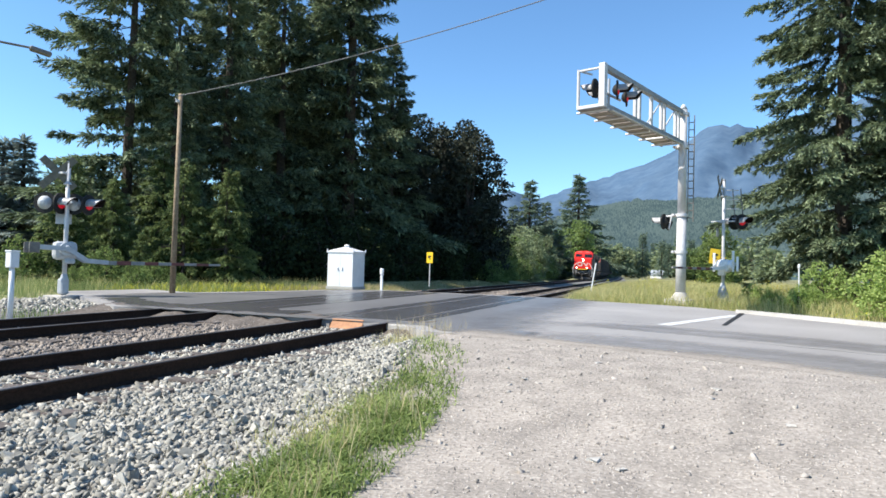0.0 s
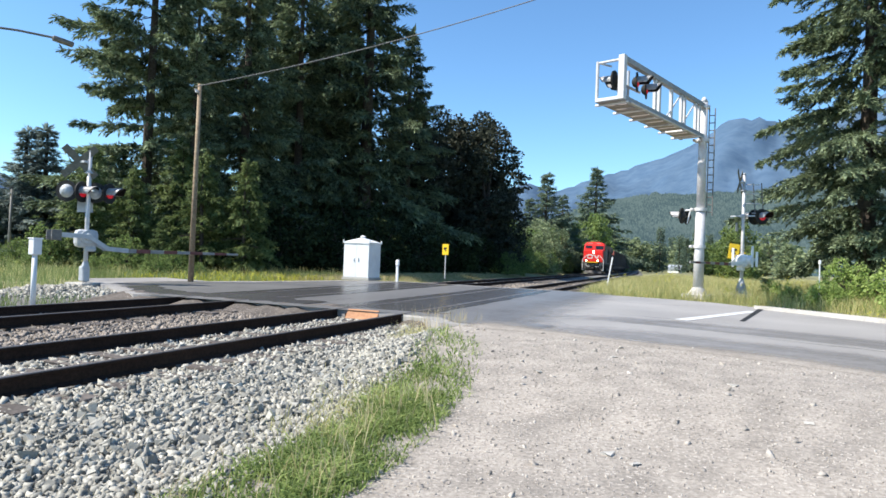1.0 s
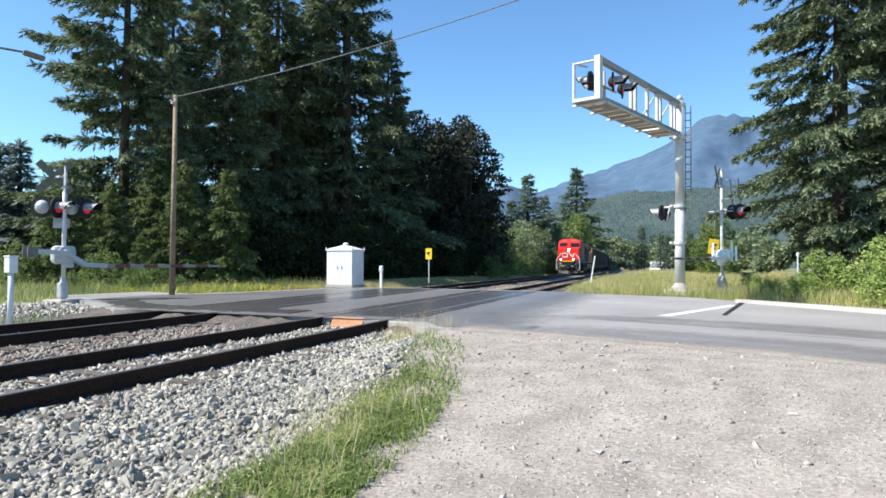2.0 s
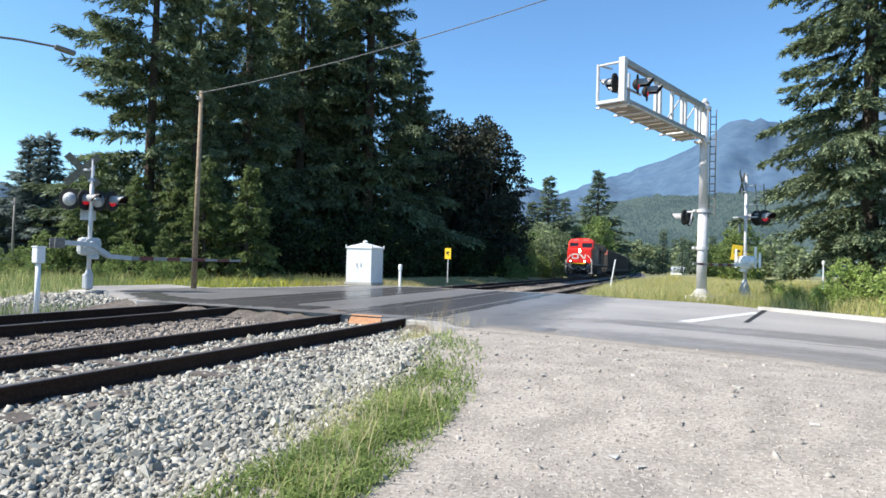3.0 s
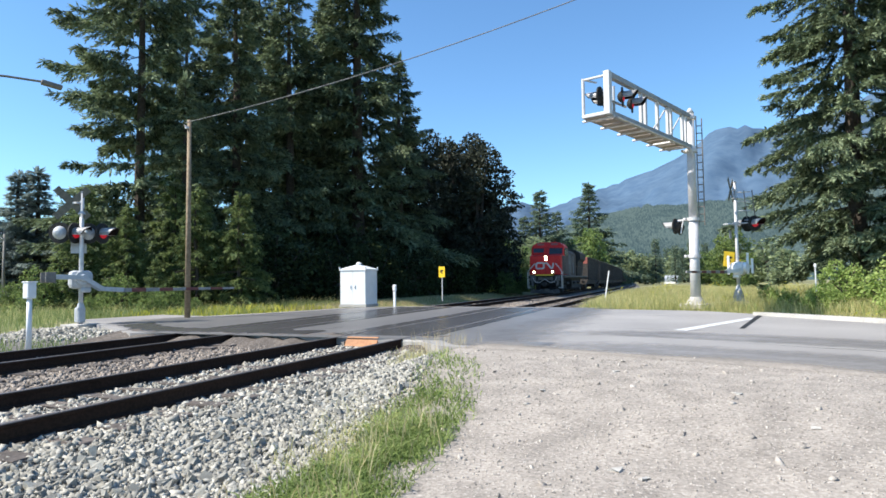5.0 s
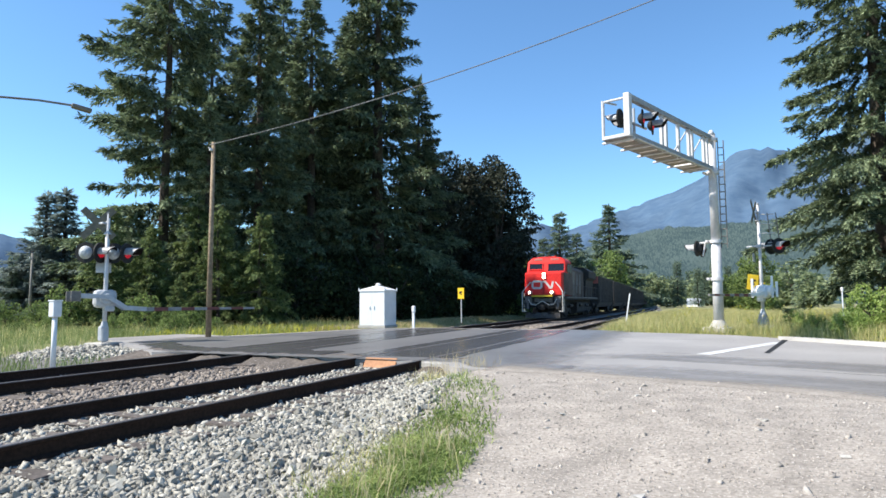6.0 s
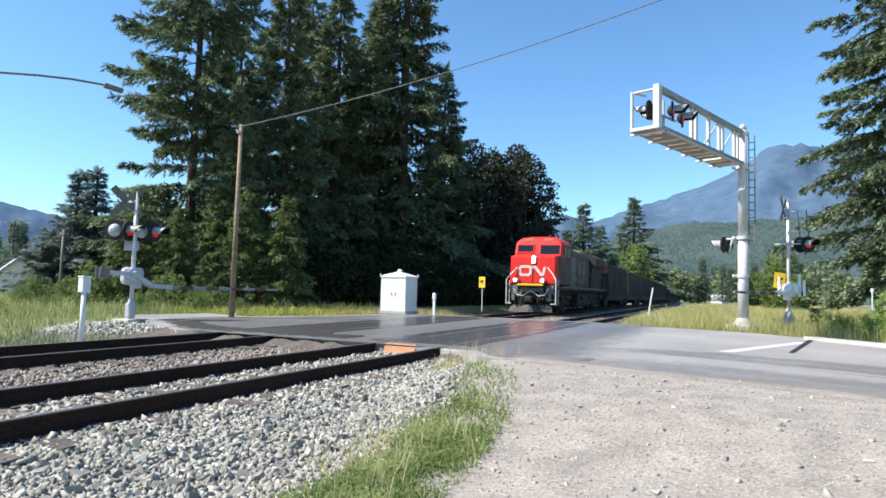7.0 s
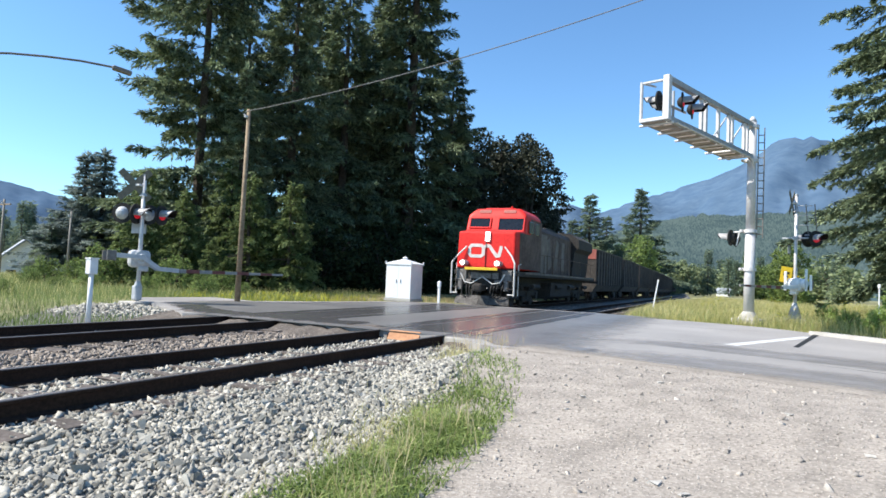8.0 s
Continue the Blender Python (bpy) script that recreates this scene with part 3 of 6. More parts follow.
FIR_YOUNG = (conifer_trunk(6, 0.1, 8), conifer_crown("young_fir_crown", 6, 2.4, YOUNG_FIR, 18, 0.02, 3.2, 0.5, 0.2, 0.1, 0.75, 0.3))
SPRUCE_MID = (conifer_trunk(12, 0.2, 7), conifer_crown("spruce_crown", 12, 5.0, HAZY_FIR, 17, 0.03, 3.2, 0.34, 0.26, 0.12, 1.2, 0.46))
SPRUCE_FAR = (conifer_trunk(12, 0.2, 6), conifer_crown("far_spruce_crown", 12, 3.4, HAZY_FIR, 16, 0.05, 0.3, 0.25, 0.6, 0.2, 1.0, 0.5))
SPRUCE_BLUE = (conifer_trunk(9, 0.16, 5), conifer_crown("blue_spruce_crown", 9, 3.0, BLUE_SPRUCE, 15, 0.02, 4.0, 0.30, 0.17, 0.03, 1.35, 0.3))

BIG = "row of tall firs behind the crossing"
for kind, az, d, turn, size, wide in (
    (FIR_OPEN, -47.0, 42.0, 20, 1.06, 1.15),
    (FIR_OPEN, -43.6, 50.0, 80, 1.02, 0.95),
    (FIR_MID, -39.6, 45.0, 140, 1.02, 1.15),
    (FIR_OPEN, -37.5, 56.0, 200, 1.1, 1.0),
    (FIR_TALL, -29.0, 55.0, 300, 1.5, 1.06),
    (FIR_MID, -35.0, 52.0, 30, 1.12, 1.15),
    (FIR_MID, -31.8, 58.0, 75, 1.15, 1.25),
    (FIR_MID, -43.6, 38.5, 15, 0.55, 1.2),
    (FIR_TALL, -25.2, 60.0, 160, 0.88, 1.2),
    (FIR_TALL, -36.2, 66.0, 240, 0.95, 1.15),
    (FIR_MID, -33.0, 68.0, 110, 1.0, 1.3),
    (FIR_TALL, -30.4, 66.0, 20, 0.95, 1.2),
):
    x, y = d * math.sin(radians(az)), d * math.cos(radians(az))
    put_tree("fir_tree", *kind, x, y, float(ground_height(np.array(x), np.array(y))), turn, size, "tall dark green fir with drooping boughs", "tree", BIG, wide)


def leaf_crown(name, lobes, count, size, mat, seed):
    """Leaves on the outer shell of uneven lobes (x, y, z, radius)."""
    rs = np.random.default_rng(seed)
    total = sum(l[3] ** 2 for l in lobes)
    out = []
    for x, y, z, r in lobes:
        n = int(count * r * r / total)
        d = rs.normal(size=(n, 3))
        d /= np.linalg.norm(d, axis=1, keepdims=True)
        lump = 1 + 0.22 * np.sin(d[:, 0] * 7 + seed) * np.sin(d[:, 1] * 6 + 2) + 0.16 * np.sin(d[:, 2] * 9 + x)
        p = np.array([x, y, z]) + d * (r * lump * rs.uniform(0.55, 1.06, n) ** 0.6)[:, None]
        p[:, 2] = np.maximum(p[:, 2], 0.05)
        way = d * 0.6 + rs.normal(size=(n, 3)) * 0.7
        way[:, 2] -= 0.3
        s = size * rs.uniform(0.6, 1.4, n)
        out.append(sprays(p, way, s, s * 0.72, rs, 1.2))
    return quads_mesh(name, np.concatenate(out), mat)


def branching_trunk(name, height, r, lobes, seed):
    rs = np.random.default_rng(seed)
    bm = bmesh.new()
    fork = height * 0.35
    rod(bm, (0, 0, -0.3), (0.05, 0, fork), r, r * 0.75, 9)
    for x, y, z, rr in lobes:
        m = Vector((x * 0.5 + rs.normal() * 0.1, y * 0.5, fork + (z - fork) * 0.5))
        rod(bm, (0.05, 0, fork * 0.95), m, r * 0.5, r * 0.32, 7)
        rod(bm, m, (x, y, z + rr * 0.3), r * 0.32, 0.03, 6)
    me = bpy.data.meshes.new(name)
    bm.to_mesh(me)
    bm.free()
    me.materials.append(BARK)
    return me


def lobes_for(height, width, n, seed, low=0.25):
    rs = np.random.default_rng(seed)
    out = []
    for i in range(n):
        t = (i + 0.5) / n
        z = height * (low + (0.93 - low) * t)
        spread = width * (1 - abs(t - 0.35) ** 1.5 * 1.1) * 0.6
        a = i * 2.4 + rs.uniform(-0.4, 0.4)
        r = width * rs.uniform(0.36, 0.52) * (1.1 - 0.5 * t)
        out.append((spread * math.cos(a), spread * math.sin(a), z - r * 0.4, r))
    return out


def broadleaf(name, height, width, n, count, size, mat, seed, low=0.2):
    lobes = lobes_for(height, width, n, seed, low)
    return branching_trunk("trunk", height, height * 0.018 + 0.03, lobes, seed), leaf_crown(name, lobes, count, size, mat, seed)


MAPLE = broadleaf("maple_crown", 13, 3.6, 16, 26000, 0.22, LEAF_DARK, 21, 0.1)
ALDER = broadleaf("alder_crown", 7, 2.6, 11, 7000, 0.24, LEAF_GREEN, 22, 0.1)
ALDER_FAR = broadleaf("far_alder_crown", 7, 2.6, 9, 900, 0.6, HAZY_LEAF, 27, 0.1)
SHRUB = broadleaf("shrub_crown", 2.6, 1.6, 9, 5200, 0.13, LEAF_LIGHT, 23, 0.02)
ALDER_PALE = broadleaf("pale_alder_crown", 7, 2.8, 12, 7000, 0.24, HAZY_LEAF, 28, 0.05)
BUSH = broadleaf("bush_crown", 3.0, 2.0, 10, 4500, 0.15, LEAF_GREEN, 24, 0.02)

for x, y, turn, size in ((-26.6, 58.5, 0, 1.45), (-22.8, 63.8, 120, 1.38), (-20.2, 62.6, 200, 1.28), (-26.5, 66, 80, 1.35)):
    put_tree("maple_tree", *MAPLE, x, y, -0.1, turn, size, "dark-leaved maple at the end of the fir row", "tree", "maples beside the line")
for x, y, turn, size in ((-23.4, 105, 0, 1.36), (-27.4, 188, 100, 2.45), (-21.6, 110, 40, 1.1), (-26, 104, 10, 1.0)):
    put_tree("spruce_tree", *SPRUCE_MID, x, y, -0.5, turn, size, "pointed spruce rising behind the shrubs", "tree", "spruces beside the line", 1.5)
for x, y, turn, size in ((-18.5, 66, 0, 0.75), (-19.5, 75, 90, 0.75), (-21, 86, 200, 0.9), (-21, 97, 10, 1.0), (-23, 80, 150, 1.1), (-24, 70, 60, 0.9), (-20.8, 112, 70, 1.3), (-24.0, 163, 170, 2.15)):
    put_tree("alder_tree", *ALDER, x, y, -0.4, turn, size, "leafy green alder beside the line", "tree", "alders beside the line")
for x, y, turn, size, wide in ((-42.5, 29.4, 0, 1.0, 1.95), (-41.3, 29.9, 130, 1.02, 1.85), (-40.2, 31.4, 60, 0.76, 1.4), (-41.0, 28.2, 200, 0.6, 1.8)):
    put_tree("blue_spruce_tree", *SPRUCE_BLUE, x, y, -0.1, turn, size, "blue-grey spruce behind the gate", "tree", "blue spruces", wide)
for x, y, turn, size in ((-42.4, 27.2, 20, 0.32), (-43.4, 28.2, 80, 0.36)):
    put_tree("spruce_tree", *SPRUCE_MID, x, y, -0.1, turn, size, "broad green spruce beside the blue spruces", "tree", "spruces behind the gate", 1.1)
put_tree("alder_tree", *ALDER_PALE, -51.0, 31.6, -0.1, 40, 0.34, "pale leafy tree before the white house", "tree", "trees behind the road")
for i in range(14):
    az, d = radians(-61.8 + 0.5 * i), 104 + 19 * ((i * 7) % 5) / 4
    put_tree("spruce_tree", *SPRUCE_FAR, d * math.sin(az), d * math.cos(az), -0.3, 47 * i, 0.52 + 0.08 * ((i * 3) % 4), "small far spruce against the hill", "tree", "far spruces", 0.85)
put_tree("fir_tree", *FIR_NEAR, 7.05, 33.0, 0.0, 60, 1.0, "tall fir with long drooping boughs", "tree", "firs beyond the road", 1.12)
put_tree("fir_tree", *FIR_TALL, 11.5, 36.0, 0.0, 10, 0.95, "tall dark green fir with drooping boughs", "tree", "firs beyond the road")
put_tree("fir_tree", *FIR_MID, 9.5, 31.0, 0.0, 100, 0.8, "dense fir beyond the road", "tree", "firs beyond the road")
for x, y, turn, size in ((4.1, 25.9, 30, 0.36), (2.9, 28.2, 80, 0.34), (7.2, 26.4, 0, 1.0), (8.7, 25.4, 60, 1.15), (5.4, 28.2, 100, 0.7), (3.4, 26.6, 140, 0.3), (4.7, 26.0, 200, 0.34), (6.9, 24.9, 260, 0.7), (9.3, 22.8, 170, 0.8)):
    put_tree("shrub", *SHRUB, x, y, -0.1, turn, size, "bright green leafy shrub beyond the kerb", "shrub", "shrubs beyond the kerb")

# These alders' sunlit look is painted by the paler leaf colour.
for x, y, turn, size in ((-19.2, 81, 0, 0.8), (-19.9, 90, 70, 0.95), (-20.4, 101, 150, 1.1), (-22.6, 96, 40, 1.2), (-20.9, 116, 210, 1.25)):
    put_tree("alder_tree", *ALDER_PALE, x, y, -0.4, turn, size, "pale sunlit leafy alder beside the line", "tree", "alders beside the line", 1.15)
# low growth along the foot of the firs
UNDER = broadleaf("dark_bush_crown", 3.2, 2.2, 10, 4200, 0.17, SHADED_UNDERGROWTH, 25, 0.02)
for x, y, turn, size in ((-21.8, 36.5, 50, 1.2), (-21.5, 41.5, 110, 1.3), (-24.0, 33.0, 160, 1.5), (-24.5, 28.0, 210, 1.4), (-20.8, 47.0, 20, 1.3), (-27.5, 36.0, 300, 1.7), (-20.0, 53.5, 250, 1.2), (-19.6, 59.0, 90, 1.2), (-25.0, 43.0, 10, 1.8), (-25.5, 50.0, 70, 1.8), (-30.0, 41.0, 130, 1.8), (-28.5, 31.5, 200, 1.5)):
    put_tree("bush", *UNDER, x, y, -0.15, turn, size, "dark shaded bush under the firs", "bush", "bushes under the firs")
for x, y, turn, size in ((-27.6, 22.4, 0, 1.0), (-25.4, 23.0, 60, 0.85), (-20.6, 25.4, 20, 0.95), (-22.6, 24.6, 90, 1.0), (-26.4, 26.8, 250, 1.2), (-22.6, 22.0, 10, 0.4), (-32.0, 27.5, 80, 1.2)):
    put_tree("young_fir_tree", *FIR_YOUNG, x, y, -0.15, turn, size, "bushy young fir with light green boughs", "tree", "young firs behind the gate")
for x, y, turn, size in ((-24.0, 21.4, 0, 0.6), (-21.4, 21.6, 70, 0.42), (-28.8, 21.2, 100, 0.75), (-32.5, 20.6, 40, 0.5), (-33.5, 23.0, 10, 0.5), (-30.5, 18.6, 120, 0.32), (-26.0, 18.4, 150, 0.3), (-22.8, 18.9, 30, 0.3), (-20.4, 19.6, 200, 0.36), (-19.2, 20.6, 100, 0.26), (-24.8, 16.2, 260, 0.22), (-27.8, 15.4, 10, 0.28), (-31.6, 14.6, 80, 0.3), (-23.0, 13.2, 170, 0.2)):
    put_tree("bush", *BUSH, x, y, -0.15, turn, size, "leafy green bush at the foot of a fir", "bush", "bushes behind the gate")
for x, y, turn, size in ((-17.0, 60, 0, 0.7), (-17.6, 68, 80, 0.75), (-18.4, 78, 150, 0.85), (-19.2, 90, 20, 0.9), (-18.9, 84, 40, 1.1), (-19.6, 98, 100, 1.2)):
    put_tree("shrub", *BUSH, x, y, -0.15, turn, size, "green shrub beside the line", "shrub", "shrubs beside the line")
for x, y, turn, size in ((-54.0, 39.0, 80, 0.6), (-46.0, 35.0, 140, 0.6)):
    put_tree("alder_tree", *ALDER, x, y, -0.1, turn, size, "leafy tree behind the road", "tree", "trees behind the road")
for x, y, turn, size in ((-66, 46, 0, 0.45), (-70, 50, 90, 0.45), (-58, 41, 30, 0.5), (-62, 46, 200, 0.6), (-92, 62, 20, 0.7), (-96, 58, 60, 0.8), (-98, 55, 10, 0.7), (-94, 65, 40, 0.75), (-90, 66, 90, 0.7), (-101, 52, 130, 0.75)):
    put_tree("spruce_tree", *SPRUCE_FAR, x, y, -0.1, turn, size, "small far spruce against the hill", "tree", "far spruces")
for x, y, turn, size in ((3.0, 52, 0, 0.7), (1.6, 66, 60, 0.55)):
    put_tree("alder_tree", *ALDER, x, y, 0.0, turn, size, "leafy green tree beyond the grass bank", "tree", "trees beyond the grass bank")
# woods along the valley floor, distance haze painted into their pale colours
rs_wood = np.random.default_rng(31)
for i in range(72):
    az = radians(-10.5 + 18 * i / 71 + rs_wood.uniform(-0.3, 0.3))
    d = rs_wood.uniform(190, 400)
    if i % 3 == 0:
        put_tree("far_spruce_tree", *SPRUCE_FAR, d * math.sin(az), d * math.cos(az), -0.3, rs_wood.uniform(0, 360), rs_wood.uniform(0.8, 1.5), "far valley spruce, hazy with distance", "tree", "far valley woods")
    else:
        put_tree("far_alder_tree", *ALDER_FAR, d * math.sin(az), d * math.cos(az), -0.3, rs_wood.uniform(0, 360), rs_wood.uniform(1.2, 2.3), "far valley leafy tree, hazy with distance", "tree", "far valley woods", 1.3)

# ---- distance ----
def ridge(name, label, profile, dist, depth, mat, seed, rough):
    """A wooded slope: crest heights by bearing, falling towards the viewer in folds."""
    rs = np.random.default_rng(seed)
    bearings = np.linspace(profile[0][0], profile[-1][0], 160)
    crest = np.interp(bearings, [p[0] for p in profile], [p[1] for p in profile])
    rows = np.linspace(0, 1, 26)
    v, f = [], []
    for i, az in enumerate(bearings):
        for j, s in enumerate(rows):
            d = dist - depth * (1 - s)
            a = radians(az)
            top = dist * math.tan(radians(crest[i]))
            fold = noise.fractal(Vector((az * 0.35, s * 3, seed)), 0.9, 2.0, 5)
            z = top * (s ** 1.1) * (1 + rough * fold * (1 - s) * 2) + top * rough * 0.12 * noise.fractal(Vector((az * 1.7, s, seed)), 0.9, 2.0, 4) * s
            v.append((d * math.sin(a), d * math.cos(a), max(z, -2) if s > 0 else -5))
    n = len(rows)
    for i in range(len(bearings) - 1):
        for j in range(n - 1):
            a = i * n + j
            f.append((a, a + n, a + n + 1, a + 1))
    ob = tagged(new(name, mesh_from(name, v, f, mat, True)), label, "mountain", kind="structure")
    return ob, np.array(v).reshape(len(bearings), n, 3)


def far_woods(name, label, surface_points, count, h0, h1, mat, seed):
    """Pointed tree shapes all over a distant slope."""
    rs = np.random.default_rng(seed)
    nb, ns, _ = surface_points.shape
    i, j = rs.integers(nb - 1, size=count), rs.integers(2, ns - 1, size=count)
    a, b = rs.random((count, 1)), rs.random((count, 1))
    p = (surface_points[i, j] * (1 - a) + surface_points[i + 1, j] * a) * (1 - b) + (surface_points[i, j + 1] * (1 - a) + surface_points[i + 1, j + 1] * a) * b
    h = rs.uniform(h0, h1, count) * np.linalg.norm(p[:, :2], axis=1) / 1400
    tris = []
    for k in range(3):
        t0, t1 = 2 * math.pi * k / 3, 2 * math.pi * (k + 1) / 3
        r = h * 0.6
        e0 = p + np.stack([r * math.cos(t0), r * math.sin(t0), -h * 0.1], 1)
        e1 = p + np.stack([r * math.cos(t1), r * math.sin(t1), -h * 0.1], 1)
        tip = p + np.stack([np.zeros(count), np.zeros(count), h], 1)
        tris.append(np.stack([e0, e1, tip], 1))
    ob = new(name, quads_mesh(name, np.concatenate(tris), mat))
    return tagged(ob, label, "forest", kind="stuff")


# Distance haze is painted into the mountains' blue base colours.
HAZE_BLUE = surface("haze_tinted_mountain", (0.066, 0.113, 0.18), (0.098, 0.152, 0.222), 0.02, 1.0, bump=0, large=0.004, dark=0.82, spec=0.0, fleck=(0.19, 0.24, 0.31), fleck_scale=0.008, fleck_at=0.70)
# Hill and hill forest: blue-green haze is part of the painted colours.
HAZE_GREEN = surface("haze_tinted_hill", (0.062, 0.10, 0.105), (0.105, 0.15, 0.142), 0.05, 1.0, bump=0, large=0.012, dark=0.7, spec=0.0)
HILL_TREES = leafy("haze_tinted_needles", (0.050, 0.084, 0.092), (0.108, 0.152, 0.146), 0.012, 0.0, 1.0, own=0.7)
# One fixed shading normal evens the light over all forest faces.
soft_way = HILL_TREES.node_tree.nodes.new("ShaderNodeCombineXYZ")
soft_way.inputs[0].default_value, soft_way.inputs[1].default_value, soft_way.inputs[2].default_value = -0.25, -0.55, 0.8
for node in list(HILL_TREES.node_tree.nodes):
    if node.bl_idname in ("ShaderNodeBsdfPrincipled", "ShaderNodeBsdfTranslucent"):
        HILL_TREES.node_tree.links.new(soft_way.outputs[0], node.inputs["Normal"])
ridge("backdrop_mountain", "wooded mountain on the horizon, blue haze in its colour", [(-30, 5.0), (-19, 5.4), (-16, 6.4), (-14.3, 7.0), (-12, 6.2), (-10, 6.9), (-8, 7.6), (-5.3, 8.4), (-3, 9.2), (-1, 10.0), (0.8, 11.0), (2.2, 12.2), (4.5, 12.2), (7, 11.5), (12, 13.0), (20, 15), (35, 11), (60, 8)], 3000, 1500, HAZE_BLUE, 3, 0.22)
hill, hill_points = ridge("backdrop_hill", "wooded hillside with haze painted into its green", [(-30, 1.5), (-14, 3.0), (-10, 4.6), (-6, 5.7), (-3.5, 6.1), (0, 6.0), (5, 6.4), (20, 7), (50, 4)], 1400, 900, HAZE_GREEN, 5, 0.3)
ridge("backdrop_mountain", "wooded mountain on the horizon, blue haze in its colour", [(-110, 8), (-80, 6.0), (-66, 6.3), (-61, 5.8), (-57, 5.0), (-53, 4.0), (-45, 3.0)], 2600, 1200, HAZE_BLUE, 7, 0.2)
ridge("backdrop_hill", "wooded hillside with haze painted into its green", [(-110, 4), (-70, 3.2), (-61, 3.0), (-56, 2.6), (-45, 2.5)], 700, 400, HAZE_GREEN, 9, 0.3)
far_woods("far_forest", "hillside conifer forest, haze painted into its colour", hill_points, 130000, 3.0, 7.0, HILL_TREES, 91)

# ---- crossing signals ----
# Faded stripe paint, dimmed further with the backlit arms' shade.
STRIPE_RED = surface("faded_shaded_red_stripe", (0.14, 0.045, 0.04), (0.20, 0.065, 0.055), 20, 0.7, bump=0.03, large=3)
STRIPE_WHITE = surface("faded_shaded_white_stripe", (0.24, 0.235, 0.225), (0.34, 0.33, 0.32), 20, 0.7, bump=0.03, large=3)
BUCK = surface("weathered_sign_back", (0.11, 0.098, 0.072), (0.20, 0.178, 0.13), 8, 0.7, bump=0.05, large=2)
CHORD = surface("dull_galvanised_beam", (0.27, 0.28, 0.30), (0.38, 0.39, 0.40), 7, 0.6, 0.1, bump=0.06, depth=0.002, large=1.5, dark=0.85)
# Walkway grating, its underside's shade mixed into the brownish tone.
GRATING = surface("shade_toned_grating", (0.24, 0.20, 0.18), (0.42, 0.37, 0.34), 30, 0.7, bump=0.3, large=2)
GLASS = surface("dark_glass", (0.01, 0.012, 0.014), (0.02, 0.024, 0.028), 6, 0.08, bump=0.0, large=1)


def flasher(parent, at, aim_way, lit, back_grey=False):
    """A round crossing lamp: dark backing disc, hood and lens; aim_way is its facing in the parent's plan, in degrees."""
    turn = Matrix.Translation(at) @ pose(0, 0, 0, 0, 0, aim_way)
    bm = bmesh.new()
    rod(bm, (0, -0.02, 0), (0, 0.02, 0), 0.31, 0.31, 24)
    disc = part("backing_disc", bm, BLACK, parent, "round black backing disc", turn=turn)
    bm = bmesh.new()
    rod(bm, (0, -0.05, 0), (0, -0.02, 0), 0.145, 0.15, 20)
    part("lens", bm, RED_LENS if lit else DARK_LENS, disc, "red lamp lens")
    bm = bmesh.new()
    ring0, ring1 = [], []
    for i in range(15):
        a = radians(-20 + 220 * i / 14)
        ring0.append(bm.verts.new((0.17 * math.cos(a), -0.02, 0.17 * math.sin(a))))
        ring1.append(bm.verts.new((0.17 * math.cos(a), -0.46 + 0.12 * (1 - math.sin(a)), 0.17 * math.sin(a))))
    for i in range(14):
        bm.faces.new((ring0[i], ring0[i + 1], ring1[i + 1], ring1[i]))
    bmesh.ops.solidify(bm, geom=bm.faces[:], thickness=0.012)
    part("hood", bm, STEEL, disc, "pale metal hood")
    bm = bmesh.new()
    ring0, ring1 = [], []
    for i in range(15):
        a = radians(-16 + 212 * i / 14)
        ring0.append(bm.verts.new((0.155 * math.cos(a), -0.022, 0.155 * math.sin(a))))
        ring1.append(bm.verts.new((0.165 * math.cos(a), -0.50 + 0.12 * (1 - math.sin(a)), 0.165 * math.sin(a))))
    for i in range(14):
        bm.faces.new((ring0[i], ring0[i + 1], ring1[i + 1], ring1[i]))
    bmesh.ops.solidify(bm, geom=bm.faces[:], thickness=0.008)
    part("hood_lining", bm, BLACK, disc, "black hood lining with a black lip")
    bm = bmesh.new()
    rod(bm, (0, 0.02, 0), (0, 0.12, 0), 0.2, 0.13, 18)
    rod(bm, (0, 0.12, 0), (0, 0.16, 0), 0.13, 0.05, 18)
    part("housing", bm, GREY if back_grey else BLACK, disc, "rounded lamp housing")
    return disc


def striped_arm(parent, start, way, length, z):
    """A gate arm of alternate red and white lengths."""
    way = Vector(way).normalized()
    step = 0.42
    n = int(length / step)
    for i in range(n):
        a = Vector(start) + way * (step * i)
        b = a + way * step
        bm = bmesh.new()
        h = 0.125 - 0.06 * i / n
        m = way.to_track_quat("X", "Z").to_matrix().to_4x4()
        mid = (a + b) / 2
        box(bm, mid.x, mid.y, z, step - 0.004, 0.045, h, m, 0.006)
        part("arm_stripe", bm, STRIPE_RED if i % 2 else STRIPE_WHITE, parent)


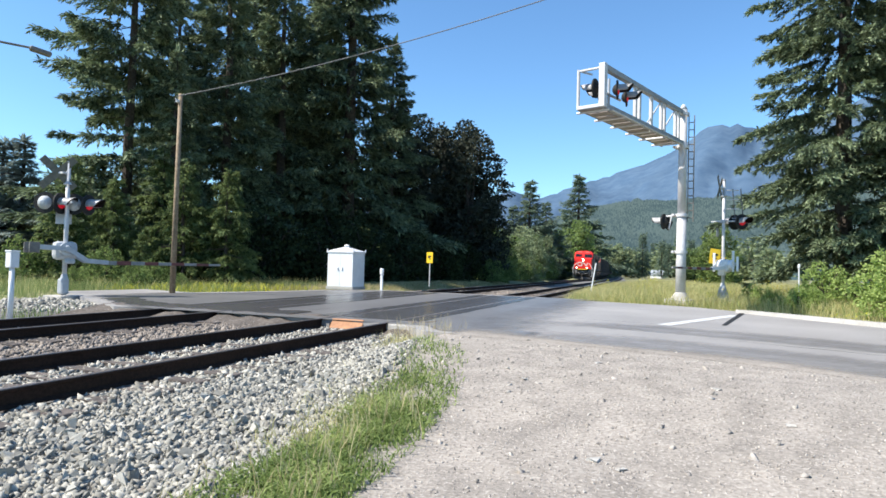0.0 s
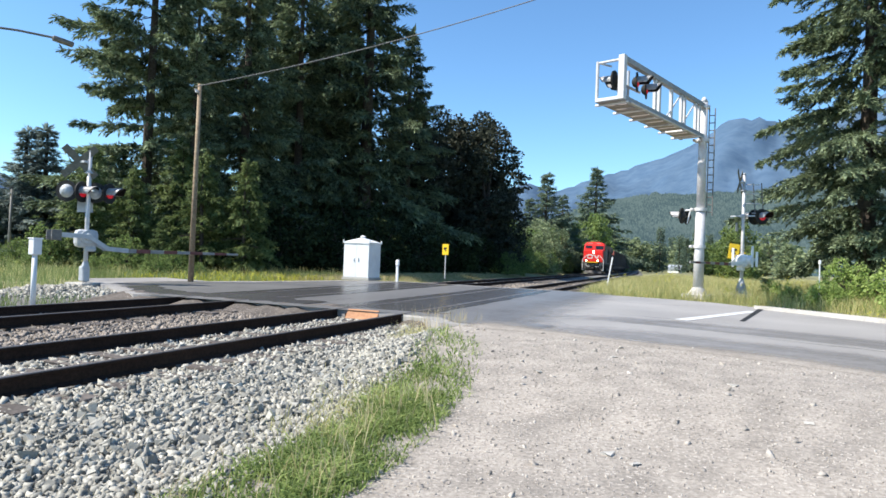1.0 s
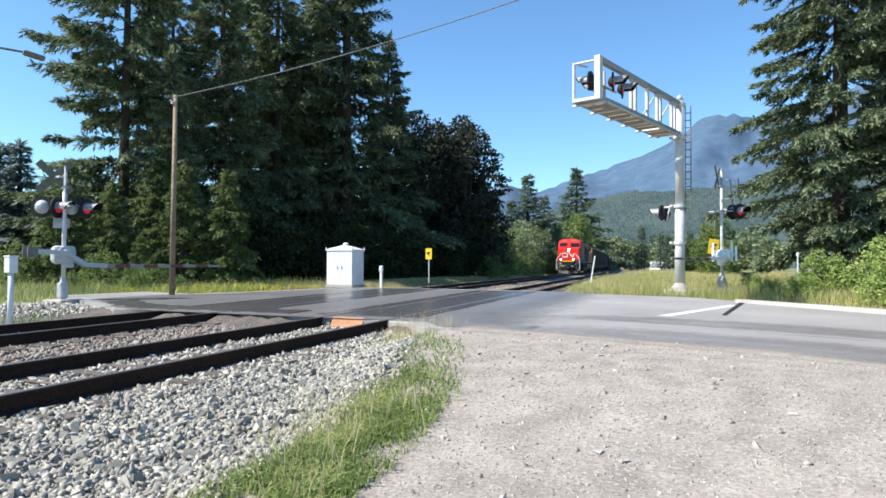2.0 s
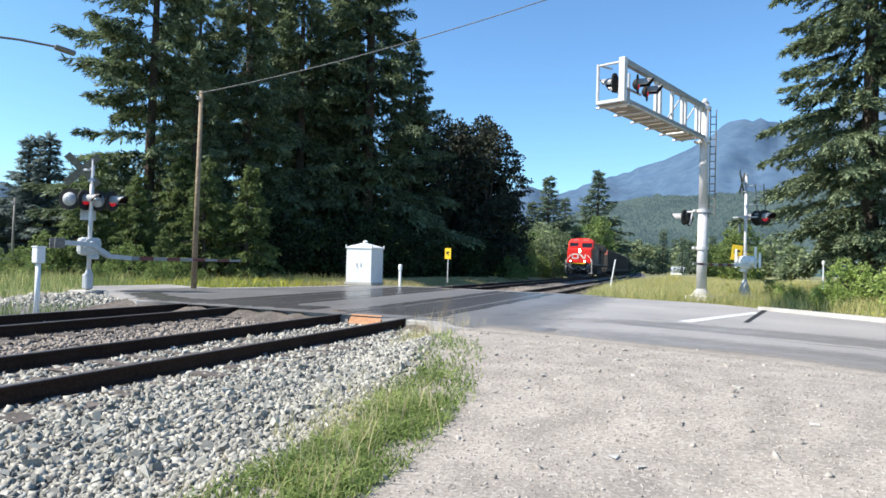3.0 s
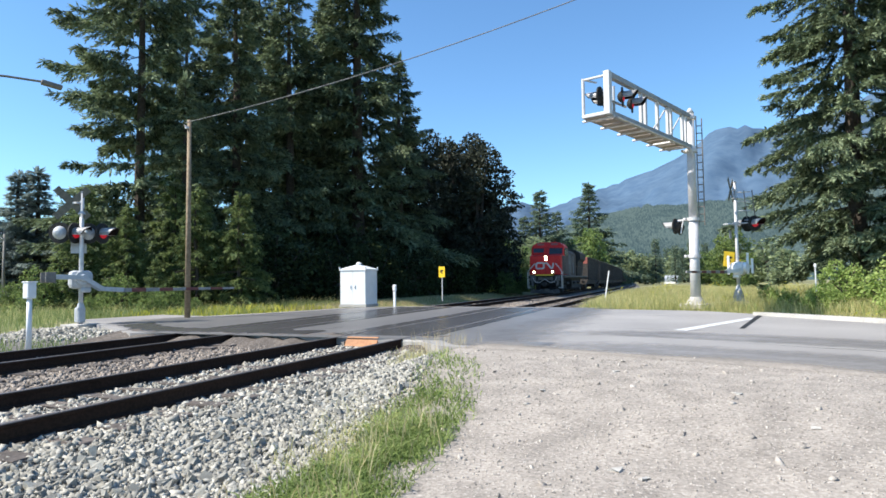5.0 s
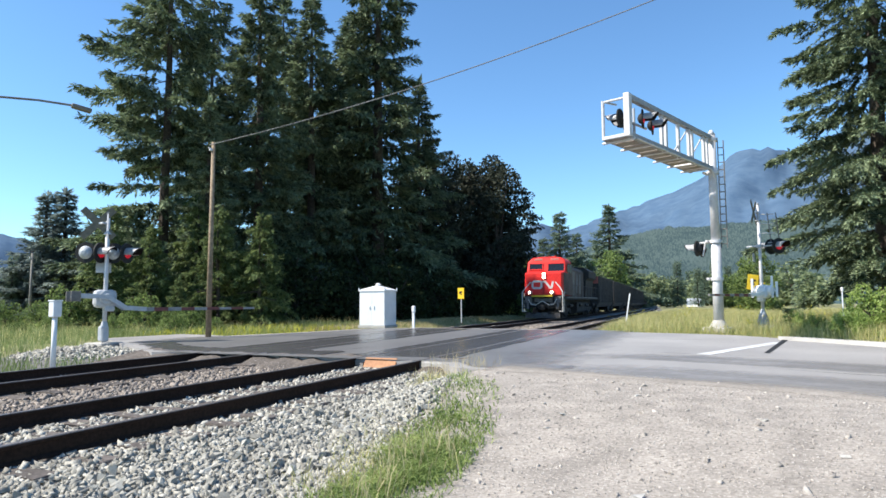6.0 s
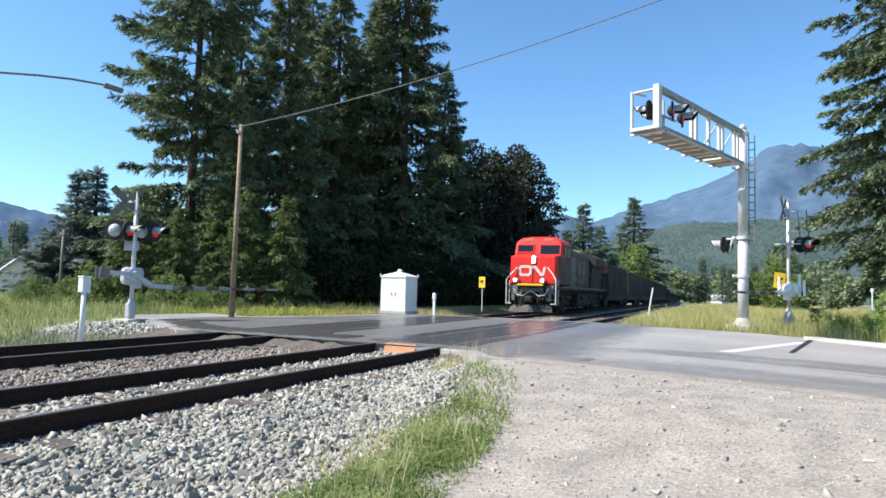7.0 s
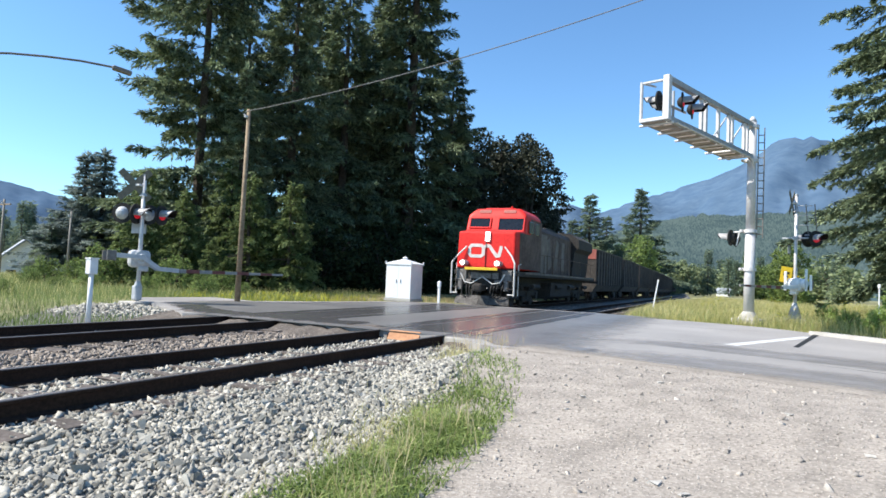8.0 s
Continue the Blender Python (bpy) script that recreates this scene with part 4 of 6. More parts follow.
def gate_signal(x, y, z, top, arm_way, lamp_z, lamps, label, buck_turn, length=4.8, arm_z=1.07):
    g = thing("crossing_gate", pose(x, y, z), label, "crossing signal", "crossing gates")
    bm = bmesh.new()
    box(bm, 0, 0, 0.02, 0.75, 0.75, 0.16, None, 0.03)
    part("foundation", bm, CONCRETE, g)
    bm = bmesh.new()
    rod(bm, (0, 0, 0.05), (0, 0, top), 0.064, 0.06, 14)
    rod(bm, (0, 0, top), (0, 0, top + 0.06), 0.075, 0.02, 14)
    part("mast", bm, STEEL, g, smooth=True)
    bm = bmesh.new()
    box(bm, -0.03, 0, 0.36, 0.22, 0.24, 0.46, None, 0.05)
    rod(bm, (0, 0, 0.55), (0, 0, 0.72), 0.12, 0.07, 14)
    part("junction_box", bm, GREY, g, "grey junction box at the mast foot")
    w = Vector((*arm_way, 0)).normalized()
    n = Vector((-w.y, w.x, 0))
    m = w.to_track_quat("X", "Z").to_matrix().to_4x4()
    bm = bmesh.new()
    box(bm, n.x * 0.06, n.y * 0.06, 1.40, 0.62, 0.42, 0.54, m, 0.13)
    rod(bm, n * -0.22 + Vector((0, 0, 1.45)), n * 0.40 + Vector((0, 0, 1.45)), 0.20, 0.20, 18)
    rod(bm, n * -0.30 + Vector((0, 0, 1.45)), n * -0.22 + Vector((0, 0, 1.45)), 0.09, 0.12, 14)
    box(bm, w.x * 0.1, w.y * 0.1, 1.1, 0.3, 0.26, 0.16, m, 0.05)
    part("mechanism", bm, GREY if arm_z < 1.2 else WHITE, g, "pale gate mechanism housing")
    for side in (-1, 1):
        bm = bmesh.new()
        o = n * (0.30 * side)
        pts = [o - w * 0.95 + Vector((0, 0, 1.50)), o + Vector((0, 0, 1.46)), o * 0.6 + w * 0.55 + Vector((0, 0, arm_z + 0.05)), o * 0.12 + w * 1.15 + Vector((0, 0, arm_z + 0.01))]
        for a, b in zip(pts, pts[1:]):
            mid, d = (a + b) / 2, b - a
            box(bm, mid.x, mid.y, mid.z, d.length + 0.06, 0.02, 0.13, d.to_track_quat("X", "Z").to_matrix().to_4x4(), 0.006)
        part("arm_support", bm, GREY if arm_z < 1.2 else WHITE, g, "pale steel arm support")
        bm = bmesh.new()
        c = o - w * 0.85 + Vector((0, 0, 1.47))
        box(bm, c.x, c.y, c.z, 0.26, 0.06, 0.30, m, 0.02)
        part("counterweight", bm, BACK_GREY, g, "dark steel counterweight")
    striped_arm(g, w * 1.0, w, length - 1.0, arm_z)
    bm = bmesh.new()
    rod(bm, n * -0.5 + Vector((0, 0, lamp_z + 0.02)), n * 0.5 + Vector((0, 0, lamp_z + 0.02)), 0.03, 0.03, 10)
    box(bm, 0, 0, lamp_z + 0.02, 0.2, 0.2, 0.14, m, 0.02)
    part("lamp_bracket", bm, GREY, g)
    for off, face, lit, grey in lamps:
        flasher(g, (off[0], off[1], lamp_z), face, lit, grey)

    for tilt in (-45, 45):
        bm = bmesh.new()
        box(bm, 0, 0, 0, 1.22, 0.012, 0.21, None, 0.004)
        part("crossbuck_blade", bm, BUCK, g, "weathered plain back of a crossbuck blade", turn=pose(-0.17, -0.19 if tilt > 0 else -0.205, top - 0.33, 0, 0, 0) @ pose(0, 0, 0, 0, 0, buck_turn) @ pose(0, 0, 0, 0, tilt, 0))
    bm = bmesh.new()
    box(bm, -0.09, -0.1, top - 0.33, 0.2, 0.2, 0.06, None, 0.01)
    part("crossbuck_bracket", bm, STEEL, g)
    bm = bmesh.new()
    rod(bm, (0, 0, top - 0.66), (0, 0, top - 0.52), 0.13, 0.03, 14)
    part("bell", bm, GREY, g, "small crossing bell")
    bm = bmesh.new()
    box(bm, 0, 0, 0, 0.42, 0.012, 0.34, None, 0.004)
    part("track_sign", bm, GREY, g, "plain back of a small sign", turn=pose(-0.22, 0.08, lamp_z - 0.42) @ pose(0, 0, 0, 0, 0, buck_turn))
    return g


# gate beyond the tracks: it faces away, along the road
gate_signal(-16.81, 13.55, -0.1, 4.0, (0.42, 0.93), 2.78,
            [((-0.38, -0.41), 205, False, True), ((-0.12, -0.12), 104, True, False), ((0.08, 0.16), 205, False, True), ((0.34, 0.42), 104, True, False)],
            "steel crossing gate with lowered red and white arm", 40)
# gate before the tracks, beyond the road
right_gate = gate_signal(1.76, 28.05, 0.05, 4.9, (-0.40, -0.916), 3.2,
            [((0.42, 0.16), 222, False, False), ((0.66, -0.10), 38, True, False)],
            "steel crossing gate beside the signal mast, its arm lowered", 75, 4.9, 1.27)
for x in (0.42, 0.72):
    bm = bmesh.new()
    rod(bm, (x, 0.05, 3.3), (x - 0.1, 0.05, 4.55), 0.02, 0.02, 8)
    part("lamp_hanger", bm, BACK_GREY, right_gate)
for i in range(4):
    bm = bmesh.new()
    rod(bm, (0, 0.02, 3.35 + i * 0.38), (0.55, 0.05, 3.35 + i * 0.38), 0.018, 0.018, 8)
    part("hanger_rung", bm, STEEL, right_gate)
bm = bmesh.new()
rod(bm, (0, 0, 0.06), (0, 0, 0.56), 0.27, 0.12, 8)
part("base_cover", bm, CONCRETE, right_gate, "pale flared base cover")
for x, z, h in ((-0.34, 1.55, 0.75), (0.36, 1.6, 0.85), (0.52, 1.5, 0.6)):
    bm = bmesh.new()
    box(bm, x, -0.12, z, 0.09, 0.10, h, None, 0.015)
    part("counterweight_bracket", bm, WHITE, right_gate, "white steel bracket bar")

# cantilever over the road
u = Vector((-0.332, -0.943, 0)).normalized()
canti = thing("cantilever_signal", Matrix.Translation((0.15, 26.6, -0.05)) @ pose(0, 0, 0, 0, 0, math.degrees(math.atan2(u.y, u.x))), "silver steel cantilever with flashing lamps over the road", "crossing signal")
bm = bmesh.new()
box(bm, 0, 0, 0.05, 0.95, 0.95, 0.22, None, 0.04)
rod(bm, (0, 0, 0.16), (0, 0, 0.42), 0.36, 0.21, 20)
part("foundation", bm, CONCRETE, canti)
bm = bmesh.new()
rod(bm, (0, 0, 0.2), (0, 0, 3.4), 0.195, 0.18, 20)
rod(bm, (0, 0, 3.4), (0, 0, 7.65), 0.165, 0.15, 20)
rod(bm, (0, 0, 7.65), (0, 0, 7.85), 0.16, 0.05, 20)
part("mast", bm, STEEL, canti, smooth=True)
for z in (2.0, 3.45, 6.15, 7.45):
    bm = bmesh.new()
    rod(bm, (0, 0, z - 0.06), (0, 0, z + 0.06), 0.235, 0.235, 20)
    box(bm, 0.1, -0.26, z, 0.34, 0.1, 0.1, None, 0.02)
    part("collar", bm, STEEL, canti)
L = 7.15
for y in (-0.84, 0.0):
    bm = bmesh.new()
    box(bm, L / 2, y, 6.3, L, 0.10 if y else 0.16, 0.10 if y else 0.16, None, 0.01)
    part("bottom_chord", bm, CHORD, canti)
bm = bmesh.new()
box(bm, L / 2, 0, 7.5, L, 0.17, 0.17, None, 0.01)
part("top_chord", bm, CHORD, canti)
for x, pair in ((0.55, (0.0, 0.34)), (2.05, (0.0, 0.3)), (3.3, (0.0,)), (4.35, (0.0, 0.34))):
    for dx in pair:
        bm = bmesh.new()
        box(bm, x + dx, 0, 6.9, 0.14, 0.10, 1.06, None, 0.01)
        part("upright", bm, STEEL, canti)
for x in (0.95, 2.4):
    bm = bmesh.new()
    rod(bm, (x, 0, 7.42), (x + 1.28, 0, 6.38), 0.03, 0.03, 8)
    part("diagonal", bm, STEEL, canti)
bm = bmesh.new()
box(bm, L, 0, 6.92, 0.20, 0.20, 1.36, None, 0.015)
part("end_post", bm, STEEL, canti)
bm = bmesh.new()
rod(bm, (L, -0.84, 6.3), (L, -0.84, 7.5), 0.05, 0.05, 10)
rod(bm, (L, -0.84, 7.48), (L, 0, 7.48), 0.04, 0.04, 10)
rod(bm, (L - 0.9, -0.84, 7.62), (L + 0.05, -0.84, 7.5), 0.035, 0.035, 8)
box(bm, L, -0.42, 6.3, 0.12, 0.9, 0.10, None, 0.01)
part("end_rail", bm, STEEL, canti)
for i in range(12):
    x = 0.55 + i * 0.58
    bm = bmesh.new()
    box(bm, x, -0.46, 6.235, 0.5, 0.72, 0.03, None, 0.004)
    part("walkway_panel", bm, GRATING, canti)
for i in range(6):
    bm = bmesh.new()
    rod(bm, (0.7 + i * 1.25, -0.98, 6.2), (0.7 + i * 1.25, 0.12, 6.2), 0.04, 0.04, 8)
    part("outrigger", bm, STEEL, canti)
bm = bmesh.new()
pipe(bm, [(0.4, 0.12, 6.2), (0.6, 0.14, 6.18), (3.0, 0.14, 6.18), (6.8, 0.14, 6.2)], 0.03, 8)
pipe(bm, [(0.16, 0.12, 5.2), (0.2, 0.16, 5.9), (0.5, 0.14, 6.18)], 0.035, 8)
part("conduit", bm, STEEL, canti)
for pos, face, lit, grey in (((6.75, -0.45, 6.98), 5, False, False), ((6.15, 0.02, 7.0), 199, True, False), ((6.25, -0.5, 6.92), 5, False, True), ((5.45, 0.02, 6.92), 199, True, False)):
    flasher(canti, pos, face, lit, grey)
bm = bmesh.new()
rod(bm, (5.0, -0.4, 6.98), (6.75, -0.45, 6.98), 0.045, 0.045, 8)
rod(bm, (5.85, -0.42, 6.3), (5.85, -0.42, 7.5), 0.045, 0.045, 8)
part("lamp_bracket", bm, GREY, canti)
for x, y in ((-0.07, 0.20), (-0.15, 0.39)):
    bm = bmesh.new()
    rod(bm, (x, y, 3.2), (x, y, 7.4), 0.022, 0.022, 8)
    part("ladder_rail", bm, BACK_GREY, canti, "dark ladder rail")
for i in range(14):
    bm = bmesh.new()
    rod(bm, (-0.07, 0.20, 3.35 + i * 0.29), (-0.15, 0.39, 3.35 + i * 0.29), 0.02, 0.02, 6)
    part("ladder_rung", bm, BACK_GREY, canti)
bm = bmesh.new()
rod(bm, (0, -0.2, 3.45), (0.1, -0.75, 3.4), 0.04, 0.04, 8)
rod(bm, (0.1, -0.35, 3.45), (0.15, -0.45, 2.9), 0.03, 0.03, 8)
part("lamp_bracket", bm, STEEL, canti)
flasher(canti, (0.25, -0.62, 3.2), 0, False, False)
flasher(canti, (-0.25, -0.62, 3.2), 0, False, False)

# equipment cabinet
cab = thing("equipment_cabinet", pose(-14.55, 26.3, -0.05), "white metal signal equipment cabinet with a peaked roof", "cabinet")
bm = bmesh.new()
box(bm, 0, 0, 0.06, 1.42, 1.25, 0.14, None, 0.02)
part("plinth", bm, CONCRETE, cab)
bm = bmesh.new()
box(bm, 0, 0, 0.94, 1.32, 1.15, 1.64, None, 0.015)
part("body", bm, WHITE, cab)
bm = bmesh.new()
base = [bm.verts.new((x, y, 1.76)) for x, y in ((-0.70, -0.62), (0.70, -0.62), (0.70, 0.62), (-0.70, 0.62))]
low = [bm.verts.new((v.co.x, v.co.y, 1.70)) for v in base]
tip = bm.verts.new((0, 0, 2.0))
bm.faces.new(low[::-1])
for i in range(4):
    bm.faces.new((low[i], low[(i + 1) % 4], base[(i + 1) % 4], base[i]))
    bm.faces.new((base[i], base[(i + 1) % 4], tip))
part("roof", bm, WHITE, cab)
bm = bmesh.new()
rod(bm, (0, 0, 1.94), (0, 0, 2.03), 0.11, 0.11, 14)
rod(bm, (0, 0, 2.03), (0, 0, 2.09), 0.15, 0.04, 14)
part("roof_vent", bm, WHITE, cab)
for x, y in ((-0.68, -0.6), (0.68, -0.6), (0.68, 0.6)):
    bm = bmesh.new()
    rod(bm, (x, y, 1.76), (x, y, 1.86), 0.03, 0.03, 8)
    part("lifting_eye", bm, WHITE, cab)
for x in (-0.33, 0.33):
    bm = bmesh.new()
    box(bm, x, -0.579, 0.94, 0.65, 0.014, 1.58, None, 0.003)
    door = part("door", bm, WHITE, cab)
    bm = bmesh.new()
    box(bm, 0.22 if x < 0 else -0.22, 0, 0, 0.03, 0.05, 0.16, None, 0.005)
    h = part("handle", bm, WHITE, door, "white metal handle")
    h.location = (x, -0.6, 0.95)

# small posts and signs
post = thing("relay_post", pose(-13.08, 9.33, -0.3), "white metal box on a slim white post", "post")
bm = bmesh.new()
rod(bm, (0, 0, 0), (0, 0, 1.2), 0.055, 0.05, 12)
part("post", bm, WHITE, post, smooth=True)
bm = bmesh.new()
box(bm, 0, 0, 1.34, 0.175, 0.19, 0.34, None, 0.02)
part("box", bm, WHITE, post)
bm = bmesh.new()
box(bm, 0, 0, 1.52, 0.20, 0.215, 0.03, None, 0.01)
part("lid", bm, WHITE, post)

mark = thing("marker_post", pose(-12.5, 25.9, -0.3), "short white marker post with a rounded head", "post")
bm = bmesh.new()
box(bm, 0, 0, 0.45, 0.11, 0.09, 1.1, None, 0.015)
part("shaft", bm, WHITE, mark)
bm = bmesh.new()
box(bm, 0, 0, 1.12, 0.17, 0.14, 0.3, None, 0.05)
part("head", bm, WHITE, mark)


small = thing("marker_post", pose(4.3, 26.9, 0.55), "short white marker post in the grass", "post")
bm = bmesh.new()
box(bm, 0, 0, 0.15, 0.04, 0.04, 1.5, None, 0.01)
part("shaft", bm, WHITE, small)
bm = bmesh.new()
box(bm, 0, 0, 0.95, 0.09, 0.07, 0.16, None, 0.03)
part("head", bm, WHITE, small)


def yellow_sign(x, y, z, h, turn, w, tall, label, lean=0, aside=0.0):
    s = thing("yellow_sign", pose(x, y, z, 0, 0, turn), label, "sign", "yellow signs")
    bm = bmesh.new()
    box(bm, 0, 0.03, h / 2, 0.06, 0.04, h, None, 0.008)
    part("post", bm, GREY, s)
    bm = bmesh.new()
    box(bm, 0, 0, 0, w, 0.015, tall, None, 0.004)
    if aside:
        box(bm, -aside * 0.6, 0.02, 0, abs(aside) * 1.2, 0.02, 0.05)
    plate = part("plate", bm, YELLOW, s, "yellow metal plate", turn=pose(aside, 0, h - tall / 2, 0, lean, 0))
    for bx, bz, bw, bh in ((0, 0.12, 0.5, 0.14), (-0.1, 0.0, 0.35, 0.1), (0.08, -0.12, 0.2, 0.1)):
        bm = bmesh.new()
        box(bm, bx * w, -0.011, bz * tall, bw * w, 0.006, bh * tall)
        part("symbol_bar", bm, BLACK, plate, "black symbol bar")
    return s


yellow_sign(-13.74, 34.9, -0.1, 2.05, -20, 0.48, 0.64, "yellow rectangular sign with a black symbol")
yellow_sign(1.84, 28.55, 0.0, 2.16, 15, 0.42, 0.62, "yellow sign tilted aside behind the gate mast", 7, -0.38)

stake = thing("white_stake", pose(-3.9, 31.0, -0.2, 0, 9, 0), "leaning white wooden stake in tall grass", "stake")
bm = bmesh.new()
box(bm, 0, 0, 0.85, 0.06, 0.04, 1.7, None, 0.01)
part("stake", bm, WHITE, stake)

# poles, wire and street lamp
def utility_pole(x, y, h, r, label, arm=False, wood=POLE_WOOD):
    p = thing("utility_pole", pose(x, y, -0.3), label, "utility pole", "wooden poles")
    bm = bmesh.new()
    rod(bm, (0, 0, 0), (0.04, 0, h), r, r * 0.68, 14)
    part("pole", bm, wood, p, smooth=True)
    bm = bmesh.new()
    box(bm, 0.02, -r * 0.8, h - 0.28, 0.09, 0.16, 0.09, None, 0.015)
    rod(bm, (0, 0, h - 0.22), (0, -r * 2, h - 0.22), 0.02, 0.02, 8)
    part("bracket", bm, STEEL, p)
    if arm:
        bm = bmesh.new()
        box(bm, 0, 0, h - 0.4, 1.8, 0.1, 0.1, None, 0.01)
        part("crossarm", bm, POLE_WOOD, p)
    return p


utility_pole(-16.0, 16.95, 7.08, 0.098, "slim weathered wooden pole carrying one overhead wire")
utility_pole(-37.6, 25.2, 4.5, 0.085, "distant slim grey wooden pole", False, GREY_WOOD)
utility_pole(-52.0, 29.4, 6.0, 0.11, "distant wooden pole near the house", True, GREY_WOOD)


WIRE = surface("weathered_cable", (0.13, 0.13, 0.13), (0.21, 0.21, 0.21), 5, 0.7, bump=0)


def sagging(a, b, sag, n=24):
    return [Vector(a).lerp(Vector(b), i / n) - Vector((0, 0, 4 * sag * (i / n) * (1 - i / n))) for i in range(n + 1)]


bm = pipe(bmesh.new(), sagging((-16.0, 16.8, 6.66), (10.0, 18.0, 12.75), 0.88), 0.015, 6)
me = bpy.data.meshes.new("overhead_wire")
bm.to_mesh(me)
bm.free()
me.materials.append(WIRE)
tagged(new("overhead_wire", me), "grey overhead wire strung from the wooden pole", "wire")

lamp = thing("street_lamp", pose(-23.3, 11.3, -0.08), "grey street lamp on a curved davit arm", "street lamp")
bm = bmesh.new()
rod(bm, (0, 0, 0), (0, 0, 7.4), 0.11, 0.075, 14)
part("pole", bm, STEEL, lamp, smooth=True)
bm = bmesh.new()
pts = [Vector((0, 0, 7.3)), Vector((0.3, 0.5, 7.95)), Vector((0.75, 1.3, 8.14)), Vector((1.25, 2.2, 8.28)), Vector((1.75, 3.1, 8.37)), Vector((2.25, 4.0, 8.38))]
pipe(bm, pts, 0.04, 10)
part("arm", bm, BACK_GREY, lamp)
bm = bmesh.new()
way = Vector((0.48, 0.86, -0.16)).normalized()
box(bm, 2.4, 4.27, 8.32, 0.66, 0.28, 0.16, way.to_track_quat("X", "Z").to_matrix().to_4x4(), 0.05)
part("lamp_head", bm, BACK_GREY, lamp, "cobra-head luminaire")

# kerb beyond the road and small pieces at the crossing
kerb_path = []
pts = [(2.1, 21.22), (2.4, 20.86), (3.4, 19.65), (4.85, 17.85), (7.0, 15.0), (11.6, 8.4)]
for i, (x, y) in enumerate(pts):
    a = pts[max(0, i - 1)]
    b = pts[min(len(pts) - 1, i + 1)]
    kerb_path.append((x, y, math.atan2(b[1] - a[1], b[0] - a[0]) - math.pi / 2))
kerb = tagged(new("kerb"), "pale worn concrete kerb beyond the road", "kerb", kind="structure")
bar("kerb_stone", [(-0.05, -0.2), (-0.03, 0.08), (0.01, 0.10), (0.55, 0.12), (0.60, -0.2)], kerb_path, CONCRETE, kerb)

pad = thing("concrete_slab", pose(-4.95, 11.4, -0.20, 0, 0, -8), "small pale concrete slab at the crossing's end", "slab")
bm = bmesh.new()
box(bm, 0, 0, 0.095, 0.62, 0.36, 0.18, None, 0.02)
part("slab", bm, CONCRETE, pad)
plate = thing("deflector_plate", pose(-6.35, 11.42, -0.17), "orange rusted steel plate between the rails", "steel plate")
bm = bmesh.new()
box(bm, 0.08, 0, 0.07, 0.72, 0.03, 0.27, pose(0, 0, 0, -35, 0, 0), 0.008)
part("plate", bm, ORANGE, plate)
for x in (-0.3, 0.3):
    bm = bmesh.new()
    box(bm, x, 0.1, 0.05, 0.05, 0.2, 0.1, None, 0.01)
    part("bracket", bm, RAIL, plate)

# houses in the distance
ROOF = surface("grey_roof", (0.30, 0.33, 0.37), (0.42, 0.45, 0.5), 3, 0.8, bump=0.1, large=0.5)


def house(x, y, z, w, d, wall, ridge_h, turn, label):
    h = thing("house", pose(x, y, z, 0, 0, turn), label, "house", "distant houses")
    bm = bmesh.new()
    box(bm, 0, 0, wall / 2, w, d, wall, None, 0.02)
    v = [bm.verts.new(p) for p in ((-w / 2, -d / 2, wall), (w / 2, -d / 2, wall), (0, -d / 2, ridge_h - 0.1), (-w / 2, d / 2, wall), (w / 2, d / 2, wall), (0, d / 2, ridge_h - 0.1))]
    bm.faces.new(v[:3])
    bm.faces.new(v[3:][::-1])
    part("wall", bm, WHITE, h)
    for s in (-1, 1):
        bm = bmesh.new()
        a = math.atan2(ridge_h - wall, w / 2)
        run = math.hypot(w / 2, ridge_h - wall) + 0.35
        box(bm, s * (w / 4 + 0.1), 0, (wall + ridge_h) / 2 - 0.05, run, d + 0.6, 0.14, pose(0, 0, 0, 0, math.degrees(a) * s, 0), 0.01)
        part("roof", bm, ROOF, h)
    for s in (-0.22, 0.22):
        bm = bmesh.new()
        box(bm, s * w, -d / 2 - 0.01, wall * 0.55, w * 0.16, 0.05, wall * 0.35, None, 0.01)
        part("window", bm, GLASS, h)
    return h


house(-58.4, 35.0, -1.5, 4.4, 6, 2.3, 4.3, 62, "white gabled house half hidden behind trees")
house(-6.4, 240.0, -1.75, 5, 4, 1.8, 3.4, 80, "small pale house with a grey roof across the grass")

# ---- ballast stones and grass ----
def stone_mesh(seed):
    rs = np.random.default_rng(seed)
    bm = bmesh.new()
    bmesh.ops.create_cube(bm, size=1.0)
    for v in bm.verts:
        v.co = Vector(v.co) * float(rs.uniform(0.62, 1.2)) + Vector(rs.normal(size=3) * 0.17)
    bmesh.ops.triangulate(bm, faces=bm.faces[:])
    v = np.array([tuple(x.co) for x in bm.verts])
    f = np.array([[x.index for x in face.verts] for face in bm.faces])
    bm.free()
    return v, f


STONES = [stone_mesh(50 + i) for i in range(12)]


